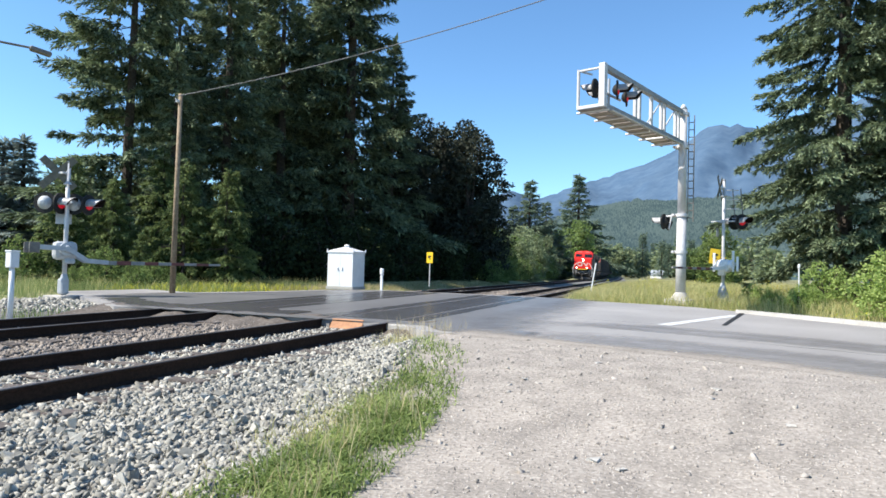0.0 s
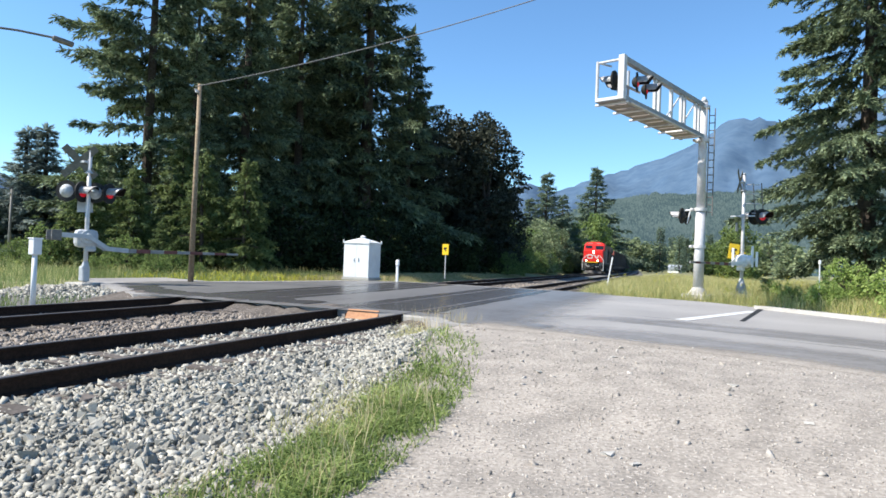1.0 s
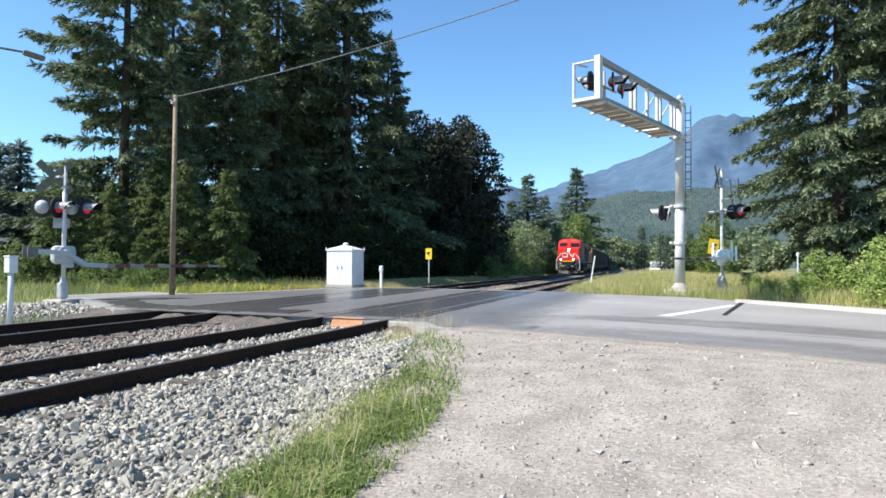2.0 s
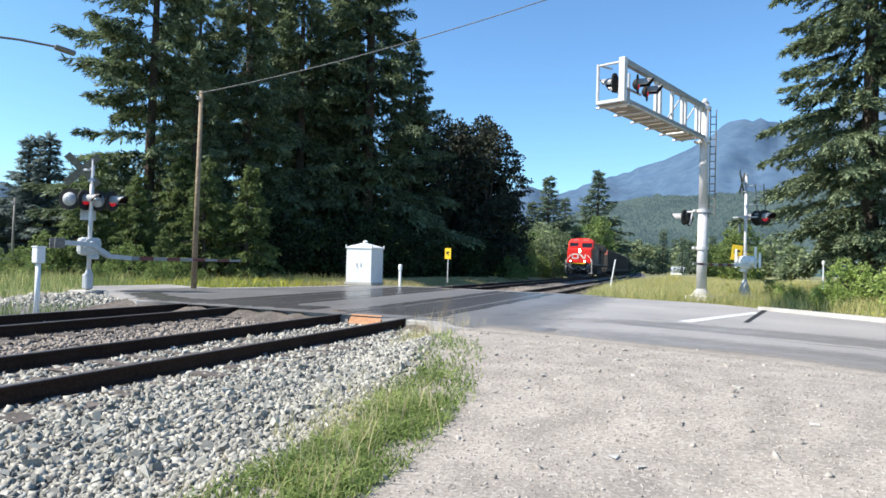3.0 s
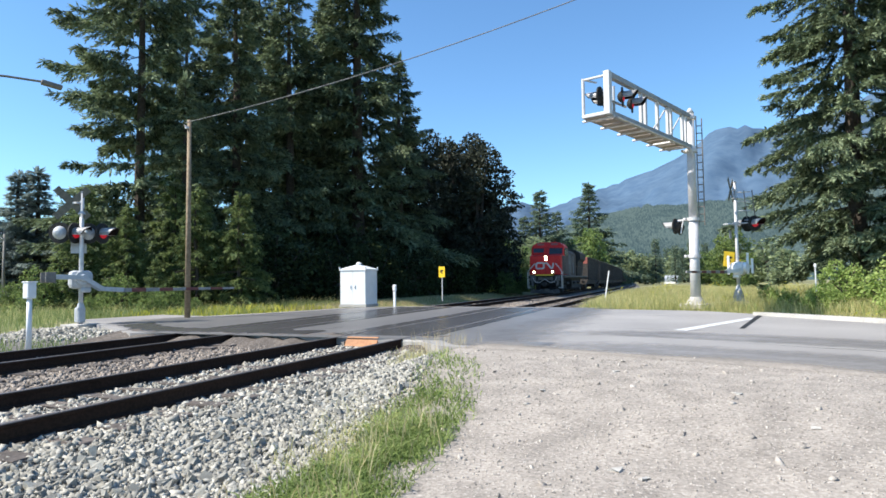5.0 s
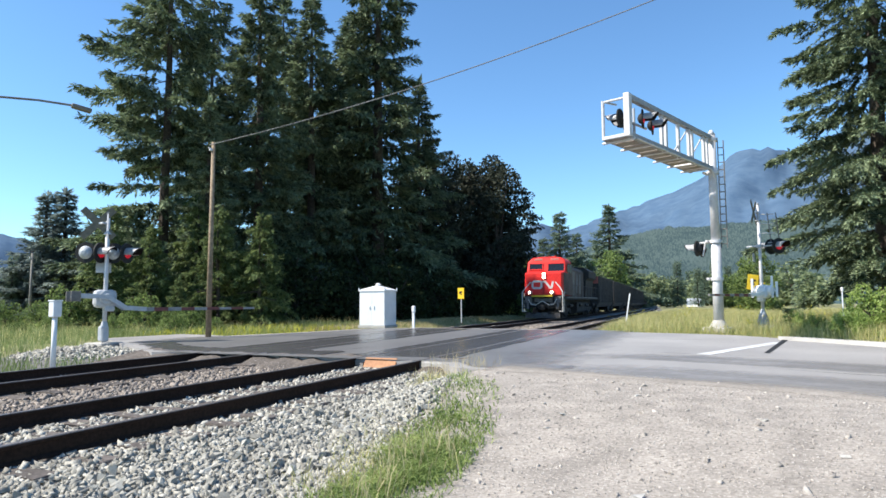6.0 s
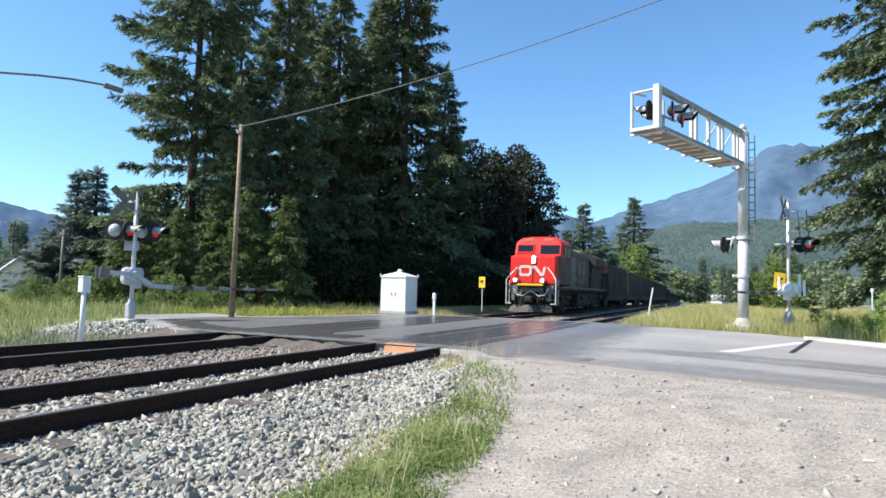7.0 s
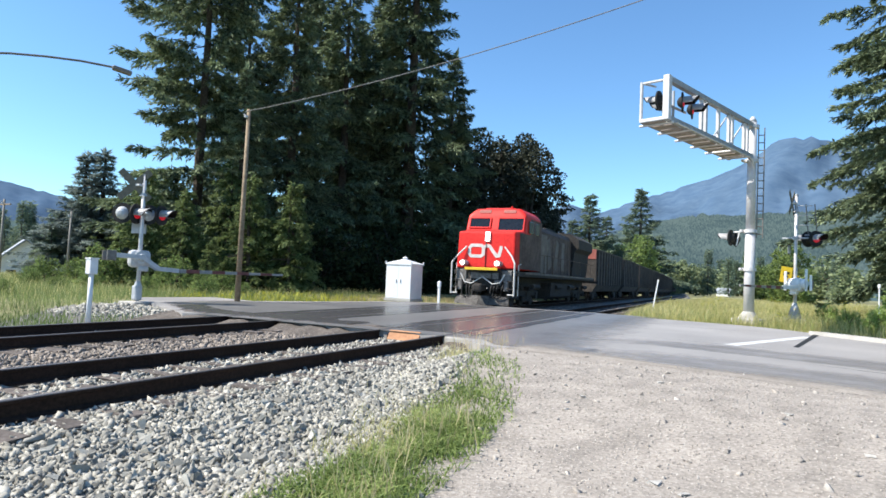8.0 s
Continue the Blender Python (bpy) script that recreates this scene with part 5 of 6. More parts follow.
def stone_field(name, points, size0, size1, mat, parent, seed):
    """Loose stones joined into one mesh, at given places."""
    rs = np.random.default_rng(seed)
    n = len(points)
    kinds = rs.integers(len(STONES), size=n)
    size = size0 + (size1 - size0) * rs.random(n) ** 1.6
    q = rs.normal(size=(n, 4))
    q /= np.linalg.norm(q, axis=1, keepdims=True)
    w, x, y, z = q.T
    m = np.stack([1 - 2 * (y * y + z * z), 2 * (x * y - z * w), 2 * (x * z + y * w), 2 * (x * y + z * w), 1 - 2 * (x * x + z * z), 2 * (y * z - x * w), 2 * (x * z - y * w), 2 * (y * z + x * w), 1 - 2 * (x * x + y * y)], 1).reshape(n, 3, 3)
    squash = np.stack([rs.uniform(0.85, 1.55, n), rs.uniform(0.7, 1.1, n), rs.uniform(0.4, 0.8, n)], 1)
    out = []
    for k, (v, f) in enumerate(STONES):
        pick = np.nonzero(kinds == k)[0]
        local = v[None] * squash[pick][:, None] * size[pick][:, None, None]
        placed = np.einsum("nij,nkj->nki", m[pick], local) + points[pick][:, None]
        out.append((placed, f))
    verts = np.concatenate([p.reshape(-1, 3) for p, _ in out])
    tris, base = [], 0
    for p, f in out:
        tris.append((f[None] + (base + np.arange(len(p)) * p.shape[1])[:, None, None]).reshape(-1, 3))
        base += p.shape[0] * p.shape[1]
    tris = np.concatenate(tris).astype(np.int32)
    me = bpy.data.meshes.new(name)
    me.vertices.add(len(verts))
    me.vertices.foreach_set("co", verts.reshape(-1).astype(np.float32))
    me.loops.add(len(tris) * 3)
    me.loops.foreach_set("vertex_index", tris.reshape(-1))
    me.polygons.add(len(tris))
    me.polygons.foreach_set("loop_start", np.arange(0, len(tris) * 3, 3, dtype=np.int32))
    me.materials.append(mat)
    me.update(calc_edges=True)
    ob = new(name, me)
    ob.parent = parent
    return tagged(ob, kind="stuff")


def bed_height(x):
    return np.interp(x, [-15.2, -13.4, -12.6, -4.75, -4.2, -2.9, -2.2, -1.5], [-0.5, -0.26, -0.215, -0.215, -0.25, -0.335, -0.345, -0.34])


def scatter(n, x0, x1, y0, y1, seed):
    rs = np.random.default_rng(seed)
    return np.stack([rs.uniform(x0, x1, n), rs.uniform(y0, y1, n)], 1)


def on_bed(p, lift=0.0):
    return np.column_stack([p, bed_height(p[:, 0]) + lift])


def clear_of_rails(p):
    d = np.min([np.abs(p[:, 0] - (x0 + s)) for x0 in (NEAR_TRACK, FAR_TRACK) for s in (-0.755, 0.755)], axis=0)
    return p[d > 0.11]


rs_bed = np.random.default_rng(8)
p = scatter(58000, -5.25, -2.1, -4.5, 11.6, 41)
p = p[rs_bed.random(len(p)) < np.clip((-1.9 - p[:, 0]) / 0.9, 0.05, 1) * np.where(p[:, 1] > 10.3, np.clip((-3.9 - p[:, 0]) / 0.8, 0, 1), 1)]
p = p[p[:, 0] < np.interp(p[:, 1], [1.5, 3, 4, 6, 8, 9.5, 10.5], [-2.42, -2.52, -2.62, -2.95, -3.5, -4.0, -4.3]) + 0.12 * rs_bed.normal(size=len(p))]
on_tie = (p[:, 0] < -4.76) & (np.abs((p[:, 1] - 0.2 + 0.2675) % 0.535 - 0.2675) < 0.115) & (np.sin(p[:, 1] * 2.3) > -0.35)
p = p[~on_tie]
stone_field("loose_stones", np.column_stack([p, np.maximum(bed_height(p[:, 0]), lot_height(p[:, 0], p[:, 1])) + 0.006]), 0.022, 0.056, STONE, bed, 42)
p = clear_of_rails(scatter(13500, -7.6, -4.7, -4.5, 11.6, 43))
stone_field("crib_stones", on_bed(p, 0.02), 0.03, 0.075, STONE, bed, 44)
p = clear_of_rails(scatter(20000, -12.8, -6.9, -2.5, 11.8, 45))
stone_field("dusty_stones", on_bed(p, 0.002), 0.03, 0.07, BROWN_STONE, bed, 46)
p = clear_of_rails(scatter(9000, -13.5, -5.0, 26, 48, 47))
off = np.array([bend(float(y))[0] for y in p[:, 1]])
q = np.column_stack([p[:, 0] - off, p[:, 1], bed_height(p[:, 0]) - 0.0047 * (p[:, 1] - 13)])
stone_field("dusty_stones", q, 0.05, 0.10, BROWN_STONE, bed, 48)
# the nearest stones, each a piece of its own
single = []
for i, (v, f) in enumerate(STONES[:8]):
    single.append(mesh_from("stone", v, f, STONE))
rs_one = np.random.default_rng(77)
for i in range(300):
    y, x = rs_one.uniform(2.6, 7.5), rs_one.uniform(-4.6, -3.1)
    s = rs_one.uniform(0.04, 0.075)
    o = new("stone", single[i % 8])
    o.parent = bed
    o.matrix_basis = Matrix.LocRotScale((x, y, max(float(bed_height(x)), float(lot_height(np.array(x), np.array(y)))) + 0.022), Euler(rs_one.uniform(0, 6.28, 3)), (s * 1.2, s, s * 0.75))

# pale rubble round the far gate
rubble = tagged(new("rubble_mound", grid_mesh("rubble_mound", np.arange(-19.5, -12.4, 0.3), np.arange(8.5, 15.4, 0.3), lambda x, y: -0.42 + 0.40 * np.exp(-((x + 15.6) / 2.3) ** 2 - ((y - 12.0) / 1.9) ** 2), BED)), "low mound of pale crushed stone round the gate", "gravel mound", kind="structure")
p = scatter(5200, -18.6, -12.8, 9.2, 14.4, 49)
hz = -0.42 + 0.40 * np.exp(-((p[:, 0] + 15.6) / 2.3) ** 2 - ((p[:, 1] - 12.0) / 1.9) ** 2)
keep = hz > -0.22
stone_field("rubble_stones", np.column_stack([p, hz])[keep], 0.04, 0.10, STONE, rubble, 50)

mound_p = scatter(9000, -19.5, -13.5, 3.0, 15.0, 53)
mound_h = -0.42 + 0.40 * np.exp(-((mound_p[:, 0] + 15.6) / 2.3) ** 2 - ((mound_p[:, 1] - 12.0) / 1.9) ** 2)
mound_h = np.where(mound_p[:, 1] < 8.5, ground_height(mound_p[:, 0], mound_p[:, 1]), mound_h)
on_mound = (mound_h < -0.25) & (mound_p[:, 1] < 11.3 - 0.596 * (mound_p[:, 0] + 12.5))
# pebbles and flat chips on the lot
p = scatter(24000, -2.6, 4.0, 1.6, 9.6, 51)
p = p[p[:, 1] < lot_edge(p[:, 0]) - 0.1]
chips = tagged(new("lot_pebbles"), "scattered pebbles on the dusty lot", "pebbles", kind="structure")
stone_field("pebbles", np.column_stack([p, lot_height(p[:, 0], p[:, 1]) + 0.001]), 0.004, 0.015, LOT_CHIP, chips, 52)
p = scatter(900, -3.4, 4.5, 1.8, 10.2, 55)
p = p[(p[:, 1] < lot_edge(p[:, 0]) + 0.2) & (np.random.default_rng(56).random(len(p)) < np.clip(1.1 - (p[:, 0] + 2.6) / 3.5, 0.25, 1))]
stone_field("larger_pebbles", np.column_stack([p, lot_height(p[:, 0], p[:, 1]) + 0.002]), 0.014, 0.05, LOT_CHIP, chips, 57)
for i, (x, y, s) in enumerate(((-0.55, 4.75, 0.06), (-0.35, 4.62, 0.04), (-1.55, 6.9, 0.05), (0.9, 5.9, 0.05), (1.3, 4.6, 0.045), (-0.9, 8.2, 0.06), (0.4, 7.0, 0.04))):
    o = thing("flat_stone", Matrix.LocRotScale((x, y, float(lot_height(np.array(x), np.array(y))) + 0.01), Euler((0.1, 0.05, i)), None), "pale flat stone lying on the lot", "stone", "stones on the lot")
    v, f = STONES[i]
    ob = part_of("stone", mesh_from("stone", v * np.array([s * 1.5, s, s * 0.35]), f, CONCRETE), o)


def blades(name, label, points, h0, h1, width, mat, seed, lean=0.35, parent=None, category="grass"):
    """Grass blades: bent, tapering, two triangles high."""
    rs = np.random.default_rng(seed)
    n = len(points)
    h = rs.uniform(h0, h1, n)
    a = rs.uniform(0, 6.283, n)
    face = np.stack([np.cos(a), np.sin(a), np.zeros(n)], 1) * (width * rs.uniform(0.6, 1.3, n))[:, None]
    b = rs.uniform(0, 6.283, n)
    tilt = np.stack([np.cos(b), np.sin(b), np.zeros(n)], 1) * (h * lean * rs.uniform(0.2, 1.3, n))[:, None]
    mid = points + tilt * 0.35 + np.array([0, 0, 0.55]) * h[:, None]
    tip = points + tilt + np.array([0, 0, 1.0]) * (h * (1 - lean * 0.3))[:, None]
    q = np.stack([points - face * 0.5, points + face * 0.5, mid + face * 0.42, mid - face * 0.42], 1)
    top = np.stack([mid - face * 0.42, mid + face * 0.42, tip + face * 0.05, tip - face * 0.05], 1)
    ob = new(name, quads_mesh(name, np.concatenate([q, top]), mat))
    return tagged(ob, label, category, kind="stuff")


blades("mound_grass", "short mixed grass round the stone mound", np.column_stack([mound_p, mound_h - 0.02])[on_mound], 0.1, 0.38, 0.016, FIELD, 54, 0.5)
# fresh grass between ballast and lot
rs_g = np.random.default_rng(60)
ys_g = rs_g.uniform(-4.0, 10.3, 96000)
mid_x = np.interp(ys_g, [1.5, 3, 4, 6, 8, 9.5, 10.5], [-2.18, -2.26, -2.31, -2.56, -3.05, -3.8, -4.3])
half = np.interp(ys_g, [1.5, 4, 6, 8, 9.5, 10.5], [0.40, 0.42, 0.48, 0.48, 0.45, 0.3])
xs_g = mid_x + half * rs_g.normal(size=len(ys_g)) * 0.52
patch = np.sin(xs_g * 5 + ys_g * 1.3) * np.sin(ys_g * 3.1 - xs_g * 2) + rs_g.normal(size=len(ys_g)) * 0.5
edge = np.abs(xs_g - mid_x) / half
keep = (patch > -0.38) & (edge < 1.15) & (rs_g.random(len(ys_g)) < np.interp(ys_g, [1.6, 5.2, 6.0, 6.9, 10.3], [1, 1, 0.42, 0.09, 0.015]))
gz = np.maximum(bed_height(xs_g), lot_height(xs_g, ys_g))
gp = np.column_stack([xs_g, ys_g, gz - 0.01])[keep]
blades("grass_verge", "fresh green grass between ballast and gravel lot", gp, 0.035, 0.13, 0.013, GRASS, 61, 1.1)
few = gp[rs_g.random(len(gp)) < 0.02]
blades("seeding_grass", "thin pale seeding grass stalks", few, 0.15, 0.42, 0.005, STRAW, 62, 0.45)
dry = np.column_stack([xs_g - 0.35, ys_g, bed_height(xs_g - 0.35) - 0.01])[(rs_g.random(len(ys_g)) < 0.05) & (ys_g > 4)]
blades("dry_verge_grass", "thin dry grass over the ballast edge", dry, 0.10, 0.34, 0.007, DRY_GRASS, 63, 0.7)
weeds = scatter(160, -4.9, -3.6, 10.2, 11.4, 64)
blades("rail_weeds", "a few dry stalks beside the crossing", np.column_stack([weeds, np.full(len(weeds), -0.22)]), 0.2, 0.6, 0.008, STRAW, 65, 0.3)


def far_edge(x):
    return np.interp(x, [-5, -3.6, -0.2, 2.0, 4.85, 7.0, 11.6], [26.0, 24.8, 24.0, 22.4, 18.7, 15.8, 9.2])


def bank_points(n, seed, x0, x1, y1):
    p = scatter(n, x0, x1, 9, y1, seed)
    off = 0.046 * np.maximum(0, p[:, 1] - 20)
    p = p[(p[:, 1] > far_edge(p[:, 0]) + 0.15) & (p[:, 0] > -4.7 - off + 1.6 * np.clip((30 - p[:, 1]) / 5, 0, 1))]
    return np.column_stack([p, ground_height(p[:, 0], p[:, 1]) - 0.03])


bank = bank_points(110000, 66, -6.5, 12, 62)
blades("tall_grass_bank", "tall green and yellowing grass bank beyond the road", bank, 0.25, 0.74, 0.014, DRY_GRASS, 67, 0.45)
blades("green_grass_bank", "tall fresh green grass on the bank", bank_points(45000, 68, -6.5, 12, 62), 0.25, 0.62, 0.014, GRASS, 69, 0.45)
yel = bank_points(16000, 70, -6, 6, 48)
yel = yel[np.sin(yel[:, 0] * 1.1) * np.sin(yel[:, 1] * 0.5 + 1) > 0.84]
yel[:, 2] += 0.55 + np.random.default_rng(9).uniform(-0.15, 0.3, len(yel))
blades("yellow_weeds", "yellow flowering weeds in the grass", yel, 0.03, 0.06, 0.035, FLOWER, 71, 0.8, category="weeds")


def left_field(n, seed, x0, x1, y0, y1):
    p = scatter(n, x0, x1, y0, y1, seed)
    ok = ~((p[:, 0] > -19.0) & (p[:, 1] < 18.2) & (p[:, 1] > 13.9)) & ~((p[:, 0] > -17.2) & (p[:, 1] < 15))
    ok &= ~((p[:, 0] > -15.4) & (p[:, 1] < 24.5)) & ~((p[:, 0] > -16.4) & (p[:, 1] < 18.5))
    ok &= ~((np.abs(p[:, 0] + 14.55) < 0.8) & (np.abs(p[:, 1] - 26.3) < 0.75))
    off = 0.046 * np.maximum(0, p[:, 1] - 20)
    ok &= p[:, 0] < -13.3 - off
    p = p[ok]
    return np.column_stack([p, ground_height(p[:, 0], p[:, 1]) - 0.03])


blades("field_grass", "tall green grass field behind the gate", left_field(90000, 72, -50, -17.2, 7, 32), 0.12, 0.5, 0.012, FIELD, 73, 0.45)
blades("dry_field_grass", "yellowing tall grass behind the gate", left_field(14000, 74, -50, -17.0, 7, 32), 0.25, 0.75, 0.009, DRY_GRASS, 75, 0.45)
blades("straw_strip", "pale dry grass strip beside the far track", left_field(26000, 76, -19, -13.2, 24, 64), 0.12, 0.36, 0.022, STRAW, 77, 0.6)
blades("verge_grass", "low green grass at the foot of the firs", left_field(26000, 78, -20, -14.6, 16.5, 62), 0.10, 0.30, 0.02, FIELD, 79, 0.6)
blades("verge_weeds", "yellow-green flowering weeds along the road", left_field(1500, 80, -20, -15.6, 17.5, 26), 0.15, 0.5, 0.035, FLOWER, 81, 0.5, category="weeds")

kerb_dry = bank_points(26000, 90, 2.2, 10, 28)
kerb_dry = kerb_dry[kerb_dry[:, 1] < far_edge(kerb_dry[:, 0]) + 2.6]
blades("kerb_straw", "dry straw-coloured grass behind the kerb", kerb_dry, 0.15, 0.5, 0.013, STRAW, 91, 0.5)

# ---- the train ----
RED_PAINT = surface("red_paint", (0.64, 0.020, 0.016), (0.78, 0.034, 0.026), 8, 0.5, bump=0.03, large=1.0, dark=0.85, spec=0.25)
BODY_BLACK = surface("dusty_black_paint", (0.11, 0.085, 0.076), (0.20, 0.16, 0.145), 5, 0.8, bump=0.06, depth=0.004, large=0.8, dark=0.6, spec=0.15)
UNDER_DIRT = surface("dirty_underframe", (0.016, 0.014, 0.013), (0.065, 0.057, 0.051), 9, 0.85, bump=0.2, depth=0.006, large=1.5, dark=0.6)
FADED = surface("faded_stripe", (0.15, 0.135, 0.12), (0.27, 0.245, 0.22), 3, 0.8, bump=0.05, large=1, dark=0.6)
PLOW = surface("dusty_steel_plow", (0.085, 0.078, 0.072), (0.27, 0.255, 0.24), 9, 0.7, bump=0.1, large=1.5)
WAGON = surface("dark_wagon_paint", (0.050, 0.045, 0.042), (0.115, 0.102, 0.095), 4, 0.9, bump=0.15, depth=0.006, large=0.6, dark=0.6)
EMBLEM = surface("dusty_white_paint", (0.56, 0.49, 0.45), (0.74, 0.69, 0.66), 7, 0.6, bump=0.03, large=1.5, dark=0.8)
WAGON_RED = surface("faded_red_wagon_end", (0.34, 0.09, 0.075), (0.46, 0.16, 0.13), 5, 0.75, bump=0.1, large=0.8, dark=0.7)
WHEEL_STEEL = surface("wheel_steel", (0.03, 0.026, 0.024), (0.09, 0.075, 0.066), 14, 0.7, 0.3, bump=0.1, large=3)
RAILING = surface("pale_handrail_paint", (0.60, 0.58, 0.55), (0.72, 0.70, 0.67), 14, 0.5, bump=0.03, large=3)


def wheelset(parent, y, r):
    """Two flanged wheels on an axle, with rim and spokes of dirt so that the turning shows."""
    bm = bmesh.new()
    rod(bm, (-0.95, 0, 0), (0.95, 0, 0), 0.09, 0.09, 10)
    for s in (-1, 1):
        rod(bm, (s * 0.69, 0, 0), (s * 0.825, 0, 0), r, r - 0.01, 24)
        rod(bm, (s * 0.66, 0, 0), (s * 0.69, 0, 0), r + 0.028, r + 0.028, 24)
        rod(bm, (s * 0.825, 0, 0), (s * 0.86, 0, 0), r * 0.42, r * 0.36, 12)
        box(bm, s * 0.84, 0, r * 0.62, 0.02, 0.12, 0.2)
    return part("wheelset", bm, WHEEL_STEEL, parent, "steel wheels on an axle", turn=pose(0, y, r))


def truck(parent, y, axles, r):
    bm = bmesh.new()
    half = max(axles)
    for s in (-1, 1):
        box(bm, s * 1.02, y, r + 0.12, 0.14, 2 * half + 0.9, 0.26, None, 0.04)
        box(bm, s * 1.02, y, r - 0.12, 0.16, half * 0.9, 0.34, None, 0.05)
        for a in axles:
            box(bm, s * 1.05, y + a, r, 0.2, 0.38, 0.36, None, 0.05)
    box(bm, 0, y, r + 0.1, 2.0, 0.5, 0.3, None, 0.04)
    part("truck_frame", bm, UNDER_DIRT, parent, "dirty cast steel truck frame")
    return [wheelset(parent, y + a, r) for a in axles]


def outline_slab(bm, shape, y0, y1):
    """A section (x, z) drawn out from y0 to y1."""
    a = [bm.verts.new((x, y0, z)) for x, z in shape]
    b = [bm.verts.new((x, y1, z)) for x, z in shape]
    n = len(shape)
    bm.faces.new(a)
    bm.faces.new(b[::-1])
    for i in range(n):
        bm.faces.new((a[i], b[i], b[(i + 1) % n], a[(i + 1) % n]))
    return bm


def locomotive():
    k = thing("locomotive", pose(FAR_TRACK, 60, 0), "red-fronted black diesel freight locomotive with lit headlights", "locomotive")
    # nose: wide, tapering slightly towards the front and the top
    bm = bmesh.new()
    v = [bm.verts.new(p) for p in ((-1.40, 0.95, 1.75), (1.40, 0.95, 1.75), (1.52, 2.6, 1.75), (-1.52, 2.6, 1.75), (-1.38, 1.06, 3.46), (1.38, 1.06, 3.46), (1.50, 2.6, 3.62), (-1.50, 2.6, 3.62))]
    for f in ((0, 1, 5, 4), (1, 2, 6, 5), (2, 3, 7, 6), (3, 0, 4, 7), (4, 5, 6, 7), (3, 2, 1, 0)):
        bm.faces.new([v[i] for i in f])
    bmesh.ops.bevel(bm, geom=bm.edges[:], offset=0.10, segments=3, affect="EDGES", profile=0.6)
    nose = part("nose", bm, RED_PAINT, k, "bright red wide nose", smooth=False)
    bm = bmesh.new()
    box(bm, 0, 0.985, 2.55, 0.02, 0.03, 1.5, pose(0, 0, 0, -3.6, 0, 0))
    part("door_seam", bm, BLACK, nose, "dark vertical seam")
    # plain white emblem: a thick rounded loop running into a bent band
    def emblem(points, wide, label):
        bm = bmesh.new()
        for (xa, za), (xb, zb) in zip(points, points[1:]):
            d = Vector((xb - xa, 0, zb - za))
            box(bm, (xa + xb) / 2, 0, (za + zb) / 2, d.length, 0.012, wide, d.to_track_quat("X", "Z").to_matrix().to_4x4())
        for i, (x, z) in enumerate(points):
            rod(bm, (x, -0.0064 - 0.0003 * (i % 3), z), (x, 0.006, z), wide / 2, wide / 2, 14)
        part("emblem_band", bm, EMBLEM, nose, label, turn=pose(0, 0.944, 1.75, -3.6, 0, 0))
    emblem([(-0.13, 0.64), (-0.13, 0.98), (-0.24, 1.06), (-0.70, 1.06), (-0.80, 0.96), (-0.80, 0.66), (-0.70, 0.56), (-0.24, 0.56), (-0.13, 0.64)], 0.15, "plain white rounded emblem loop")
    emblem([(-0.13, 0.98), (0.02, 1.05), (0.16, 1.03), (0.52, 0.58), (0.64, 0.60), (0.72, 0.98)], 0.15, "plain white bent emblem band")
    # cab with raked windscreen
    bm = bmesh.new()
    v = [bm.verts.new(p) for p in ((-1.50, 2.15, 3.55), (1.50, 2.15, 3.55), (1.50, 5.2, 1.75), (-1.50, 5.2, 1.75), (-1.50, 2.45, 1.75), (1.50, 2.45, 1.75), (-1.46, 2.45, 4.40), (1.46, 2.45, 4.40), (1.46, 5.2, 4.40), (-1.46, 5.2, 4.40), (-1.08, 2.62, 4.70), (1.08, 2.62, 4.70), (1.08, 5.2, 4.70), (-1.08, 5.2, 4.70))]
    for f in ((0, 1, 7, 6), (4, 5, 1, 0), (1, 5, 2, 8, 7), (0, 6, 9, 3, 4), (6, 7, 11, 10), (7, 8, 12, 11), (9, 6, 10, 13), (10, 11, 12, 13), (2, 3, 9, 13, 12, 8), (3, 2, 5, 4)):
        bm.faces.new([v[i] for i in f])
    bmesh.ops.bevel(bm, geom=bm.edges[:], offset=0.14, segments=3, affect="EDGES", profile=0.6)
    cab_part = part("cab", bm, RED_PAINT, k, "red driver's cab with black windows")
    for x0, x1, tall in ((-1.30, -0.26, 0.50), (0.14, 1.40, 0.66)):
        bm = bmesh.new()
        mid, w = (x0 + x1) / 2, x1 - x0
        box(bm, 0, 0, 0, w, 0.03, tall, None, 0.01)
        win = part("windscreen", bm, GLASS, cab_part, "dark windscreen pane", turn=pose(mid, 2.265 + 0.34 * (0.3 - tall / 2), 4.22 - tall / 2, -19, 0, 0))
        bm = bmesh.new()
        for sx in (-1, 1):
            box(bm, sx * w / 2, -0.01, 0, 0.06, 0.06, tall + 0.04, None, 0.01)
        for sz in (-1, 1):
            box(bm, 0, -0.01, sz * tall / 2, w + 0.05, 0.06, 0.06, None, 0.01)
        part("window_frame", bm, RED_PAINT, win)
    for s in (-1, 1):
        for y in (3.2, 4.3):
            bm = bmesh.new()
            box(bm, s * 1.505, y, 3.82, 0.04, 0.8, 0.58, None, 0.02)
            part("side_window", bm, GLASS, cab_part, "dark side window")
        bm = bmesh.new()
        box(bm, s * 1.512, 4.15, 3.0, 0.012, 2.1, 2.45, None, 0.003)
        part("side_panel", bm, BODY_BLACK, cab_part, "black cab side panel")
        # The red nose's shaded side is painted as a dark panel.
        bm = bmesh.new()
        box(bm, s * 1.492, 2.3, 2.62, 0.012, 1.55, 1.66, pose(0, 0, 0, 0, 0, -4.2 * s), 0.003)
